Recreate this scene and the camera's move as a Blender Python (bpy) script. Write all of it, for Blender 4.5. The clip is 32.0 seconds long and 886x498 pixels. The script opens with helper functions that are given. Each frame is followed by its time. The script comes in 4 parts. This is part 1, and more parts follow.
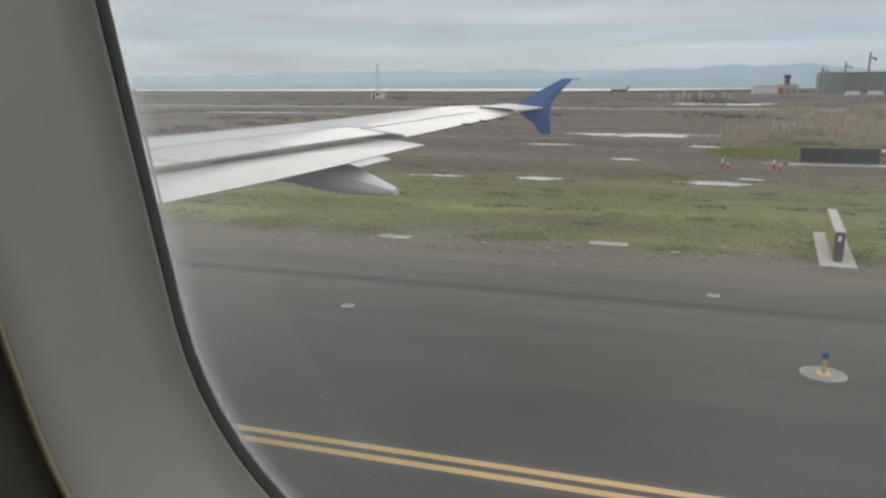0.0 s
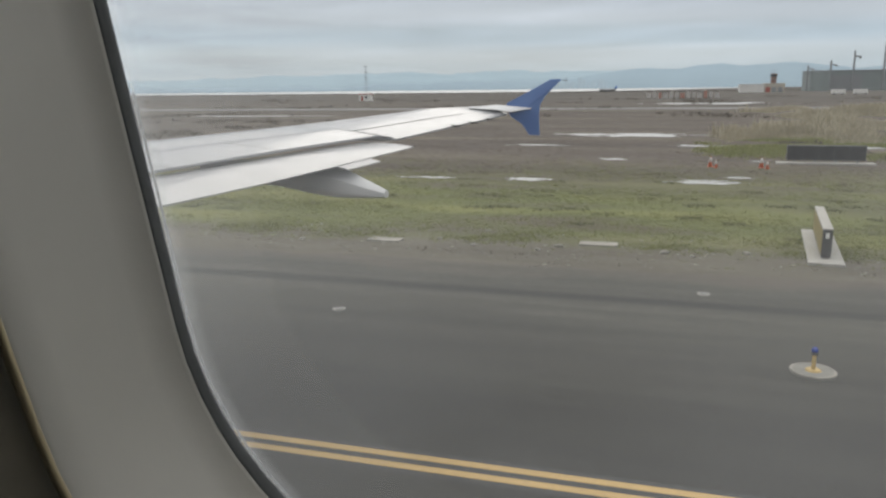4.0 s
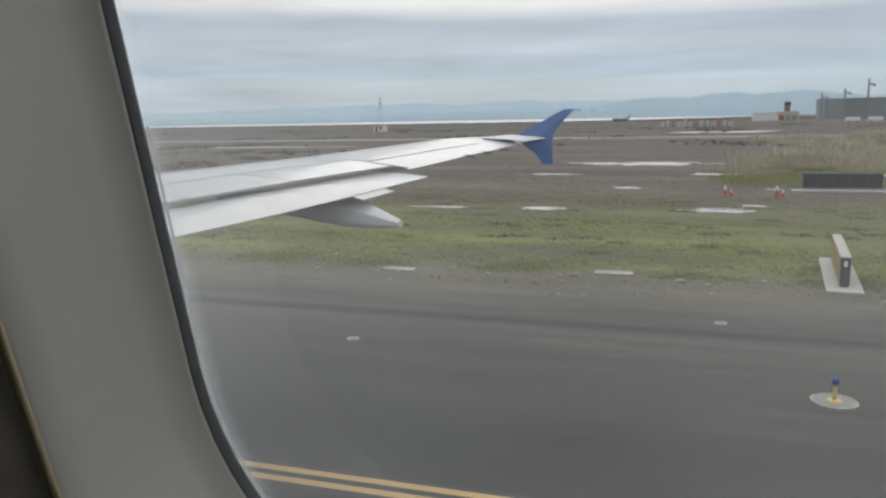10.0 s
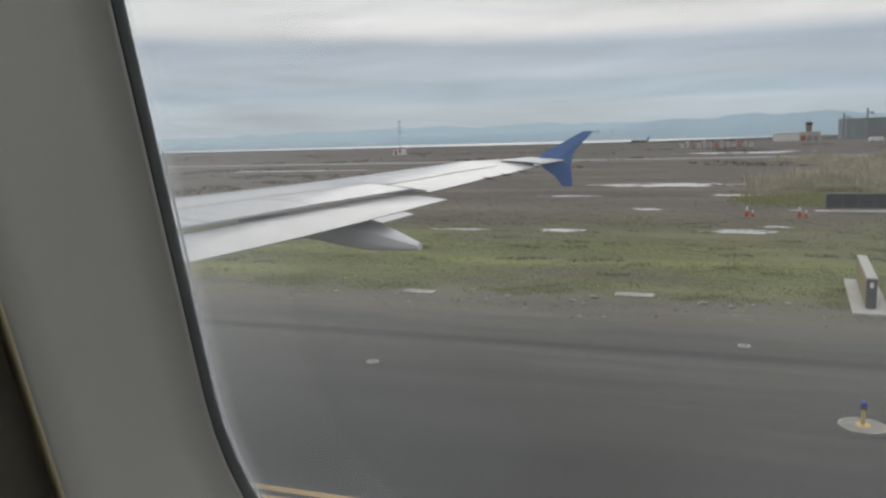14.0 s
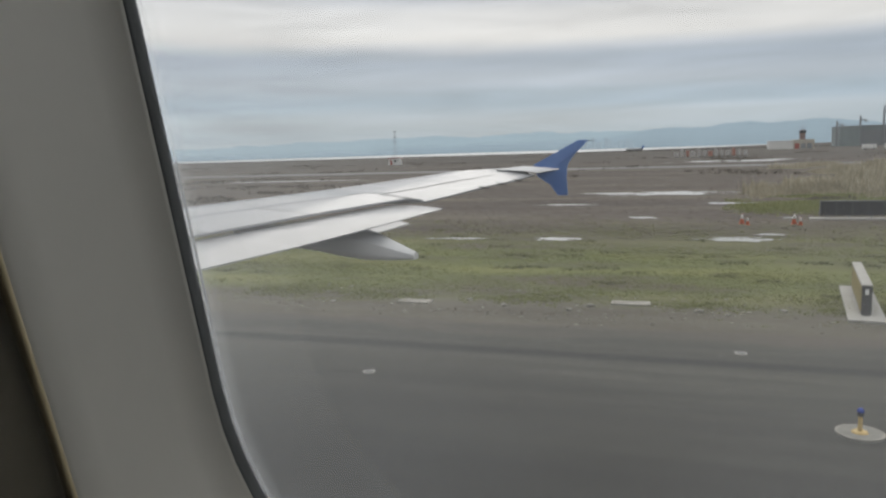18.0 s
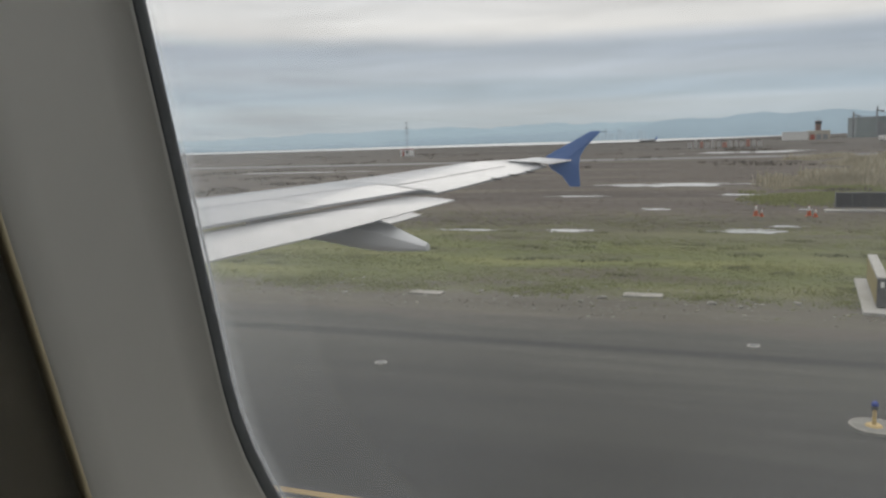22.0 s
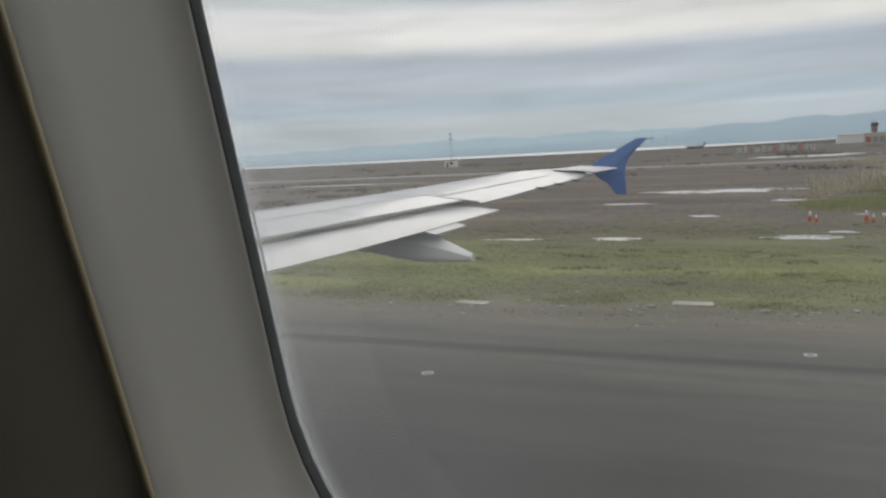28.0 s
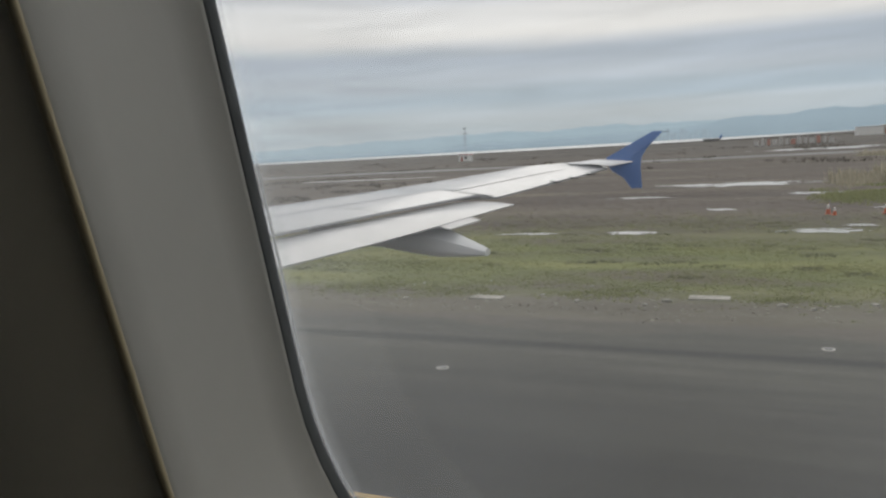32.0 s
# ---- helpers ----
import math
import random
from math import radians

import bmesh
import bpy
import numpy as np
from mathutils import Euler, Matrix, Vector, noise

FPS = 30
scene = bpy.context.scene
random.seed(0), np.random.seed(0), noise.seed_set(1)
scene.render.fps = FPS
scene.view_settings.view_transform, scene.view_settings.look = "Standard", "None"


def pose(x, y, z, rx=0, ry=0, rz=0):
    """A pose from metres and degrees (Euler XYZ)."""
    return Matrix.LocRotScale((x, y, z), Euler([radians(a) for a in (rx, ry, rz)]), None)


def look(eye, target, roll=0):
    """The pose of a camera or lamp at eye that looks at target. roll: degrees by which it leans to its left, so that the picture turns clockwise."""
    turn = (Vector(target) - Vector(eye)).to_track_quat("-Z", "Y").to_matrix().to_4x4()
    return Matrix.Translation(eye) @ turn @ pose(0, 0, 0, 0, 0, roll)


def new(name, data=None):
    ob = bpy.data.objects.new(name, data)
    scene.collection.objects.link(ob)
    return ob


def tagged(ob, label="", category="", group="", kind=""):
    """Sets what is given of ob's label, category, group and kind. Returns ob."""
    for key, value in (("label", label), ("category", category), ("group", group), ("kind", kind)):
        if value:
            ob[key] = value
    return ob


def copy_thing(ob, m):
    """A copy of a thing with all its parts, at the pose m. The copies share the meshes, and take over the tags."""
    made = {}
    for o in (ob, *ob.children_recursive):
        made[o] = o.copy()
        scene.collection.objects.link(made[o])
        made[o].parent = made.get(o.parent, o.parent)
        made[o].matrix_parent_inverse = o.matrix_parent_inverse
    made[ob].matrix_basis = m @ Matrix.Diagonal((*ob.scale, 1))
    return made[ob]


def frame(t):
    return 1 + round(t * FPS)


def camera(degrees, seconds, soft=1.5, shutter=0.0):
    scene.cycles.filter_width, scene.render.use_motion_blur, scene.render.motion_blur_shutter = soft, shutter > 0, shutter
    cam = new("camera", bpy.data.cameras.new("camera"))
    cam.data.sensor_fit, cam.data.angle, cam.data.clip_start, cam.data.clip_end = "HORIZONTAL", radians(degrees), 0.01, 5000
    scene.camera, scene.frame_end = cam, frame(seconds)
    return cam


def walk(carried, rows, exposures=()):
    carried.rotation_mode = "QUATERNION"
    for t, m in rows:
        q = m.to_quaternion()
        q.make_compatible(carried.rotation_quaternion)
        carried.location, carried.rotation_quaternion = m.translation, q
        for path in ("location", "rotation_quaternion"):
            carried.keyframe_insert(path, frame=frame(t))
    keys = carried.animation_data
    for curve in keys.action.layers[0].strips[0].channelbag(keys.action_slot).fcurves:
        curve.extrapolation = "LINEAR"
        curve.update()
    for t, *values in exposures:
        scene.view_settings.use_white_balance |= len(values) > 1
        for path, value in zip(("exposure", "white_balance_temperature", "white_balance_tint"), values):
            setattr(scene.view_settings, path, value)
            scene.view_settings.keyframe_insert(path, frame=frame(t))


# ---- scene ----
cam = camera(61.99, 32.0, soft=2.4)
PATH = [
    (0, 0.0134, 0.0042, 4.3991, 77.676, 0.092, 17.358),
    (0.5, 0.0128, 0.0044, 4.4020, 77.849, 0.078, 16.764),
    (1, 0.0139, 0.0048, 4.4011, 77.850, 0.060, 16.594),
    (1.5, 0.0125, 0.0044, 4.4023, 77.757, 0.807, 17.272),
    (2, 0.0120, 0.0039, 4.3998, 77.792, 0.971, 16.500),
    (2.5, 0.0118, 0.0037, 4.4016, 77.695, 0.872, 16.704),
    (4.5, 0.0116, 0.0021, 4.3986, 77.781, 0.286, 16.204),
    (5, 0.0115, 0.0017, 4.3980, 77.538, 0.022, 15.703),
    (5.5, 0.0119, 0.0020, 4.3989, 77.638, 2.017, 20.964),
    (6, 0.0124, 0.0024, 4.4004, 77.569, 2.261, 20.313),
    (6.5, 0.0120, 0.0024, 4.4020, 77.649, 1.791, 18.890),
    (7, 0.0117, 0.0025, 4.4056, 77.618, 2.753, 18.736),
    (7.5, 0.0122, 0.0039, 4.4043, 77.765, 2.837, 18.011),
    (8, 0.0130, 0.0056, 4.4060, 77.513, 1.596, 17.780),
    (8.5, 0.0123, 0.0055, 4.4046, 77.930, 1.469, 15.954),
    (9, 0.0123, 0.0060, 4.4069, 78.477, 0.355, 13.561),
    (9.5, 0.0122, 0.0046, 4.4030, 79.337, 0.944, 13.298),
    (10, 0.0116, 0.0033, 4.4026, 80.090, 0.996, 17.531),
    (10.5, 0.0122, 0.0036, 4.4011, 80.170, 1.227, 18.079),
    (11, 0.0119, 0.0038, 4.4026, 80.295, 0.771, 18.657),
    (11.5, 0.0116, 0.0042, 4.3991, 80.451, 1.096, 19.013),
    (12, 0.0108, 0.0044, 4.3965, 81.204, 0.566, 17.478),
    (12.5, 0.0120, 0.0036, 4.3975, 81.426, 0.523, 14.945),
    (13, 0.0131, 0.0029, 4.4008, 81.644, 0.883, 17.182),
    (13.5, 0.0128, 0.0036, 4.4003, 81.799, 1.249, 19.229),
    (14, 0.0125, 0.0045, 4.4028, 81.867, 1.445, 18.989),
    (14.5, 0.0118, 0.0047, 4.4036, 81.829, 1.368, 19.629),
    (15, 0.0117, 0.0052, 4.4037, 82.165, 2.111, 21.225),
    (15.5, 0.0110, 0.0046, 4.4040, 82.213, 1.820, 21.258),
    (17.5, 0.0102, 0.0026, 4.4008, 82.525, 1.630, 17.772),
    (18, 0.0102, 0.0027, 4.4000, 82.592, 1.733, 18.629),
    (18.5, 0.0113, 0.0031, 4.4008, 82.749, 0.956, 16.248),
    (19, 0.0120, 0.0034, 4.4007, 82.594, 1.179, 16.714),
    (19.5, 0.0106, 0.0028, 4.4005, 82.503, 1.239, 16.034),
    (20, 0.0103, 0.0026, 4.4009, 82.576, 1.601, 18.096),
    (20.5, 0.0113, 0.0029, 4.4003, 82.381, 1.547, 18.955),
    (21, 0.0121, 0.0032, 4.4010, 82.270, 2.068, 18.636),
    (21.5, 0.0116, 0.0029, 4.4006, 82.214, 1.300, 19.127),
    (22, 0.0112, 0.0028, 4.4009, 81.947, 1.733, 19.554),
    (22.5, 0.0109, 0.0024, 4.4002, 81.762, 2.232, 20.050),
    (23, 0.0106, 0.0022, 4.4021, 81.548, 2.557, 20.843),
    (23.5, 0.0101, 0.0024, 4.4007, 81.520, 2.993, 21.215),
    (24, 0.0093, 0.0028, 4.4027, 82.092, 3.091, 21.586),
    (24.5, 0.0100, 0.0027, 4.4023, 82.135, 3.098, 21.833),
    (25, 0.0105, 0.0027, 4.4035, 82.369, 3.197, 22.021),
    (25.5, 0.0095, 0.0023, 4.4016, 82.593, 3.036, 22.087),
    (26, 0.0088, 0.0019, 4.4001, 82.769, 3.228, 22.175),
    (26.5, 0.0092, 0.0019, 4.3988, 83.007, 2.853, 22.455),
    (28.5, 0.0094, 0.0022, 4.4006, 82.869, 2.987, 23.217),
    (29, 0.0113, 0.0013, 4.4003, 82.838, 2.943, 23.608),
    (29.5, 0.0104, 0.0016, 4.3984, 82.610, 2.663, 23.708),
    (30, 0.0101, 0.0023, 4.3994, 82.581, 2.969, 23.586),
    (30.5, 0.0095, 0.0023, 4.4008, 82.591, 2.785, 23.781),
    (31, 0.0100, 0.0025, 4.4020, 82.607, 3.306, 23.852),
    (31.5, 0.0095, 0.0023, 4.4008, 82.571, 2.767, 24.007),
    (32, 0.0095, 0.0023, 4.4005, 82.536, 3.214, 24.040),
]
walk(cam, [(t, pose(*p)) for t, *p in PATH],
     exposures=[(0, 0.10, 6680, 10), (5, 0.18, 6680, 10), (7, 0.17, 6660, 10), (9, 0.15, 6450, 10), (11, 0.13, 6450, 10), (12, 0.09, 6460, 10), (13, -0.10, 6480, 10), (14, -0.05, 6500, 10), (15, -0.01, 6520, 10), (19, -0.01, 6600, 10), (22, -0.06, 6620, 10), (32, -0.03, 6620, 10)])

# ---- sky and sun ----
SUN_ELEV, SUN_AZ = radians(34), radians(-14)
world = bpy.data.worlds.new("overcast_sky")
scene.world = world
world.use_nodes = True
wn, wl = world.node_tree.nodes, world.node_tree.links
wn.clear()


def wnode(kind, **sets):
    n = wn.new(kind)
    for k, v in sets.items():
        n.inputs[k].default_value = v
    return n


def wmath(op, a, b=None):
    n = wn.new("ShaderNodeMath")
    n.operation = op
    for i, v in enumerate((a, b)):
        if v is None:
            continue
        if isinstance(v, (int, float)):
            n.inputs[i].default_value = v
        else:
            wl.new(v, n.inputs[i])
    return n.outputs[0]


sky = wn.new("ShaderNodeTexSky")
sky.sky_type, sky.sun_disc = "NISHITA", False
sky.sun_elevation, sky.sun_rotation = SUN_ELEV, SUN_AZ
coord = wn.new("ShaderNodeTexCoord")
sep = wn.new("ShaderNodeSeparateXYZ")
wl.new(coord.outputs["Generated"], sep.inputs[0])
up = wmath("MAXIMUM", sep.outputs[2], 0.0)
den = wmath("ADD", up, 0.09)
comb = wn.new("ShaderNodeCombineXYZ")
wl.new(wmath("MULTIPLY", wmath("DIVIDE", sep.outputs[0], den), 0.20), comb.inputs[0])
wl.new(wmath("MULTIPLY", wmath("DIVIDE", sep.outputs[1], den), 0.52), comb.inputs[1])
cloud = wnode("ShaderNodeTexNoise", Scale=1.1, Detail=4.0, Roughness=0.5, Distortion=0.2)
wl.new(comb.outputs[0], cloud.inputs["Vector"])
soft_cloud = wnode("ShaderNodeTexNoise", Scale=0.45, Detail=3.0, Roughness=0.5)
wl.new(comb.outputs[0], soft_cloud.inputs["Vector"])
# stratus layers: height above the horizon, waved by the clouds' own noise
wave = wmath("ADD", wmath("MULTIPLY", wmath("SUBTRACT", cloud.outputs["Fac"], 0.5), 0.060), wmath("MULTIPLY", wmath("SUBTRACT", soft_cloud.outputs["Fac"], 0.5), 0.075))
level = wmath("ADD", up, wmath("MULTIPLY", wave, wmath("MINIMUM", wmath("MULTIPLY", up, 9.0), 1.0)))
ramp = wn.new("ShaderNodeValToRGB")
ramp.color_ramp.interpolation = "EASE"
els = ramp.color_ramp.elements
LAYERS = [(0.0, (0.49, 0.56, 0.61)), (0.022, (0.405, 0.497, 0.580)), (0.045, (0.448, 0.524, 0.596)), (0.066, (0.378, 0.474, 0.572)), (0.090, (0.455, 0.516, 0.592)), (0.114, (0.405, 0.466, 0.550)), (0.146, (0.82, 0.81, 0.795)), (0.172, (0.77, 0.768, 0.765)), (0.208, (0.42, 0.455, 0.515)), (0.30, (0.66, 0.67, 0.69)), (0.55, (0.62, 0.62, 0.625)), (1.0, (0.66, 0.655, 0.65))]
while len(els) < len(LAYERS):
    els.new(0.5)
for k, (p, c) in zip(els, LAYERS):
    k.position, k.color = p, (*c, 1)
wl.new(level, ramp.inputs[0])
# an overcast sky brightens from the horizon to the zenith
lift = wmath("ADD", wmath("MULTIPLY", wmath("MAXIMUM", wmath("SUBTRACT", up, 0.16), 0.0), 1.6), 1.0)
mulc = wn.new("ShaderNodeVectorMath")
mulc.operation = "SCALE"
wl.new(ramp.outputs[0], mulc.inputs[0])
# wisps: finer streaks within the layers
wisp = wnode("ShaderNodeTexNoise", Scale=2.6, Detail=5.0, Roughness=0.55, Distortion=0.5)
flat = wn.new("ShaderNodeCombineXYZ")
for i, v in enumerate((wmath("MULTIPLY", sep.outputs[0], 1.6), wmath("MULTIPLY", sep.outputs[1], 1.6), wmath("MULTIPLY", up, 17.0))):
    wl.new(v, flat.inputs[i])
wl.new(flat.outputs[0], wisp.inputs["Vector"])
wisped = wmath("ADD", wmath("MULTIPLY", wmath("SUBTRACT", wisp.outputs["Fac"], 0.5), 0.70), 1.0)
# and it is darker away from the sun's quarter
side = wn.new("ShaderNodeMapRange")
for k, v in (("From Min", -0.5), ("From Max", 0.5), ("To Min", 0.78), ("To Max", 1.0)):
    side.inputs[k].default_value = v
wl.new(sep.outputs[1], side.inputs["Value"])
wl.new(wmath("MULTIPLY", wmath("MULTIPLY", lift, wisped), side.outputs[0]), mulc.inputs["Scale"])
bg_cloud, bg_sky = wnode("ShaderNodeBackground", Strength=1.0), wnode("ShaderNodeBackground", Strength=0.08)
wl.new(mulc.outputs[0], bg_cloud.inputs["Color"])
wl.new(sky.outputs[0], bg_sky.inputs["Color"])
mixs = wn.new("ShaderNodeMixShader")
mixs.inputs[0].default_value = 0.92
wl.new(bg_sky.outputs[0], mixs.inputs[1])
wl.new(bg_cloud.outputs[0], mixs.inputs[2])
wo = wn.new("ShaderNodeOutputWorld")
wl.new(mixs.outputs[0], wo.inputs[0])

sun = new("sun", bpy.data.lights.new("sun", "SUN"))
sun.data.energy, sun.data.angle, sun.data.color = 0.5, radians(40), (1.0, 0.95, 0.88)
sun.matrix_world = look((0, 0, 50), (-50 * math.sin(SUN_AZ) / math.tan(SUN_ELEV), -50 * math.cos(SUN_AZ) / math.tan(SUN_ELEV), 0))


# ---- materials ----
class Mat:
    """A small builder for node materials."""

    def __init__(self, name, rough=0.6, metal=0.0, spec=0.5):
        self.m = bpy.data.materials.new(name)
        self.m.use_nodes = True
        self.n, self.l = self.m.node_tree.nodes, self.m.node_tree.links
        self.b = self.n["Principled BSDF"]
        self.b.inputs["Roughness"].default_value = rough
        self.b.inputs["Metallic"].default_value = metal
        self.b.inputs["Specular IOR Level"].default_value = spec
        self.tc = self.n.new("ShaderNodeTexCoord").outputs["Object"]

    def vec(self, scale=(1, 1, 1)):
        mp = self.n.new("ShaderNodeMapping")
        mp.inputs["Scale"].default_value = scale
        self.l.new(self.tc, mp.inputs[0])
        return mp.outputs[0]

    def noise(self, scale, detail=4.0, stretch=(1, 1, 1), rough=0.55):
        t = self.n.new("ShaderNodeTexNoise")
        t.inputs["Scale"].default_value, t.inputs["Detail"].default_value = scale, detail
        t.inputs["Roughness"].default_value = rough
        self.l.new(self.vec(stretch), t.inputs["Vector"])
        return t.outputs["Fac"]

    def ramp(self, fac, stops):
        r = self.n.new("ShaderNodeValToRGB")
        el = r.color_ramp.elements
        while len(el) < len(stops):
            el.new(0.5)
        for k, (p, c) in zip(el, stops):
            k.position, k.color = p, (*c, 1)
        self.l.new(fac, r.inputs[0])
        return r.outputs[0]

    def mix(self, fac, a, b, mode="MIX"):
        x = self.n.new("ShaderNodeMix")
        x.data_type, x.blend_type = "RGBA", mode
        for sock, v in (("Factor", fac), ("A", a), ("B", b)):
            if isinstance(v, tuple):
                x.inputs[sock].default_value = (*v, 1)
            elif isinstance(v, (int, float)):
                x.inputs[sock].default_value = v
            else:
                self.l.new(v, x.inputs[sock])
        return x.outputs["Result"]

    def math(self, op, a, b=0.0):
        x = self.n.new("ShaderNodeMath")
        x.operation = op
        for i, v in enumerate((a, b)):
            if isinstance(v, (int, float)):
                x.inputs[i].default_value = v
            else:
                self.l.new(v, x.inputs[i])
        return x.outputs[0]

    def span(self, v, lo, hi, a=0.0, b=1.0):
        r = self.n.new("ShaderNodeMapRange")
        for k, val in (("From Min", lo), ("From Max", hi), ("To Min", a), ("To Max", b)):
            r.inputs[k].default_value = val
        self.l.new(v, r.inputs["Value"])
        return r.outputs[0]

    def axis(self, i):
        s = self.n.new("ShaderNodeSeparateXYZ")
        self.l.new(self.tc, s.inputs[0])
        return s.outputs[i]

    def color(self, c):
        if isinstance(c, tuple):
            self.b.inputs["Base Color"].default_value = (*c, 1)
        else:
            self.l.new(c, self.b.inputs["Base Color"])
        return self

    def rough(self, r):
        self.l.new(r, self.b.inputs["Roughness"])
        return self

    def bump(self, h, strength=0.3, dist=0.01):
        bp = self.n.new("ShaderNodeBump")
        bp.inputs["Strength"].default_value, bp.inputs["Distance"].default_value = strength, dist
        self.l.new(h, bp.inputs["Height"])
        self.l.new(bp.outputs[0], self.b.inputs["Normal"])
        return self


def plain(name, col, rough=0.6, metal=0.0, vary=0.12, scale=6.0, stretch=(1, 1, 1), bump=0.1, dist=0.004):
    m = Mat(name, rough, metal)
    n = m.noise(scale, 5, stretch)
    f = m.noise(scale * 9, 3, stretch)
    dark = tuple(c * (1 - vary) for c in col)
    lite = tuple(min(1, c * (1 + vary)) for c in col)
    m.color(m.mix(m.math("MULTIPLY", f, 0.5), m.ramp(n, [(0.3, dark), (0.7, lite)]), dark))
    m.bump(f, bump, dist)
    return m.m


def paint_material(name, col, streak):
    """Aircraft paint: thin dirt streaks that run with the airflow."""
    m = Mat(name, 0.40)
    n = m.noise(1.2, 5, (0.25, 2.2, 1))
    f = m.noise(22, 4, (0.12, 1.5, 1))
    g = m.noise(3.0, 3)
    base = m.ramp(n, [(0.32, tuple(c * (1 - streak) for c in col)), (0.62, col)])
    m.color(m.mix(m.span(f, 0.55, 0.85, 0, 0.16), base, tuple(c * 0.78 for c in col)))
    m.rough(m.span(g, 0.3, 0.7, 0.36, 0.48))
    m.b.inputs["Coat Weight"].default_value, m.b.inputs["Coat Roughness"].default_value = 0.52, 0.085
    return m.m


WING_PAINT = paint_material("wing_grey_paint", (0.310, 0.318, 0.329), 0.08)
WING_UNDER = paint_material("wing_underside_paint", (0.66, 0.67, 0.68), 0.12)
FLAP_PAINT = paint_material("flap_grey_paint", (0.262, 0.269, 0.278), 0.10)
BLUE_PAINT = paint_material("fence_blue_paint", (0.062, 0.16, 0.43), 0.12)
# tip colour is lightened to offset how little light its steep face gets
TIP_PAINT = paint_material("tip_lightened_paint", (0.70, 0.71, 0.72), 0.06)
JOINT = plain("panel_joint_sealant", (0.21, 0.215, 0.22), 0.6, 0, 0.2)
BARE_METAL = plain("bare_metal", (0.60, 0.60, 0.60), 0.3, 0.9, 0.08)
SEAL_BLACK = plain("rubber_seal", (0.20, 0.212, 0.218), 0.7, 0, 0.15, 60, bump=0.2, dist=0.0004)
PANEL_GREY = plain("cabin_panel_plastic", (0.628, 0.608, 0.552), 0.5, 0, 0.05, 14, bump=0.12, dist=0.0006)
WALL_BROWN = plain("cabin_wall_plastic", (0.70, 0.64, 0.50), 0.6, 0, 0.06, 9, bump=0.15, dist=0.0006)
BEAD_TAN = plain("trim_bead_plastic", (0.52, 0.44, 0.27), 0.5, 0, 0.08, 40, bump=0.05, dist=0.0003)
CABIN_LINING = plain("cabin_lining", (0.78, 0.765, 0.72), 0.7)
CARPET = plain("cabin_carpet", (0.05, 0.055, 0.08), 0.95, 0, 0.25, 60)
CONCRETE = plain("concrete", (0.42, 0.41, 0.375), 0.85, 0, 0.15, 3, bump=0.3)
STAINED_CONCRETE = plain("stained_concrete", (0.34, 0.325, 0.285), 0.9, 0, 0.35, 3.5, bump=0.5, dist=0.01)
DULL_CONCRETE = plain("dull_concrete", (0.24, 0.235, 0.21), 0.9, 0, 0.2, 5, bump=0.3)
SIGN_BLACK = plain("sign_black", (0.018, 0.018, 0.020), 0.45, 0, 0.2, 4)
SIGN_GREEN = plain("sign_green_grey", (0.055, 0.070, 0.062), 0.5, 0, 0.15, 4)
SIGN_OCHRE = plain("sign_ochre", (0.30, 0.24, 0.09), 0.6, 0, 0.15, 4)
SIGN_FRAME = plain("sign_frame_metal", (0.12, 0.12, 0.12), 0.4, 0.6)
# marker colours are dulled to put the haze of distance into them
MARK_WHITE = plain("hazed_marker_white", (0.48, 0.46, 0.44), 0.7, 0, 0.1)
MARK_RED = plain("hazed_marker_red", (0.42, 0.20, 0.15), 0.7, 0, 0.1)
WHITE_PAINT = plain("white_paint", (0.75, 0.74, 0.71), 0.6, 0, 0.08)
ORANGE_PAINT = plain("orange_red_paint", (0.62, 0.15, 0.06), 0.55, 0, 0.12)
RED_PAINT = plain("dull_red_paint", (0.38, 0.09, 0.06), 0.6, 0, 0.12)
STEEL = plain("galvanised_steel", (0.30, 0.31, 0.32), 0.5, 0.7, 0.15)
PALE_TAN = plain("pale_tan_render", (0.48, 0.44, 0.37), 0.8, 0, 0.1, 0.5)
TOWER_BROWN = plain("brown_cladding", (0.20, 0.12, 0.10), 0.7, 0, 0.15, 0.5)
HANGAR = plain("hangar_cladding", (0.25, 0.29, 0.29), 0.7, 0, 0.10, 0.2, (1, 1, 0.1))
DARK_GLASS = plain("dark_glass", (0.03, 0.035, 0.04), 0.15)
TYRE = plain("tyre_rubber", (0.02, 0.02, 0.02), 0.8)
BLUE_LENS = plain("blue_lens", (0.02, 0.05, 0.30), 0.15)
YELLOW_POST = plain("yellow_post", (0.58, 0.42, 0.17), 0.6, 0, 0.25, 14)


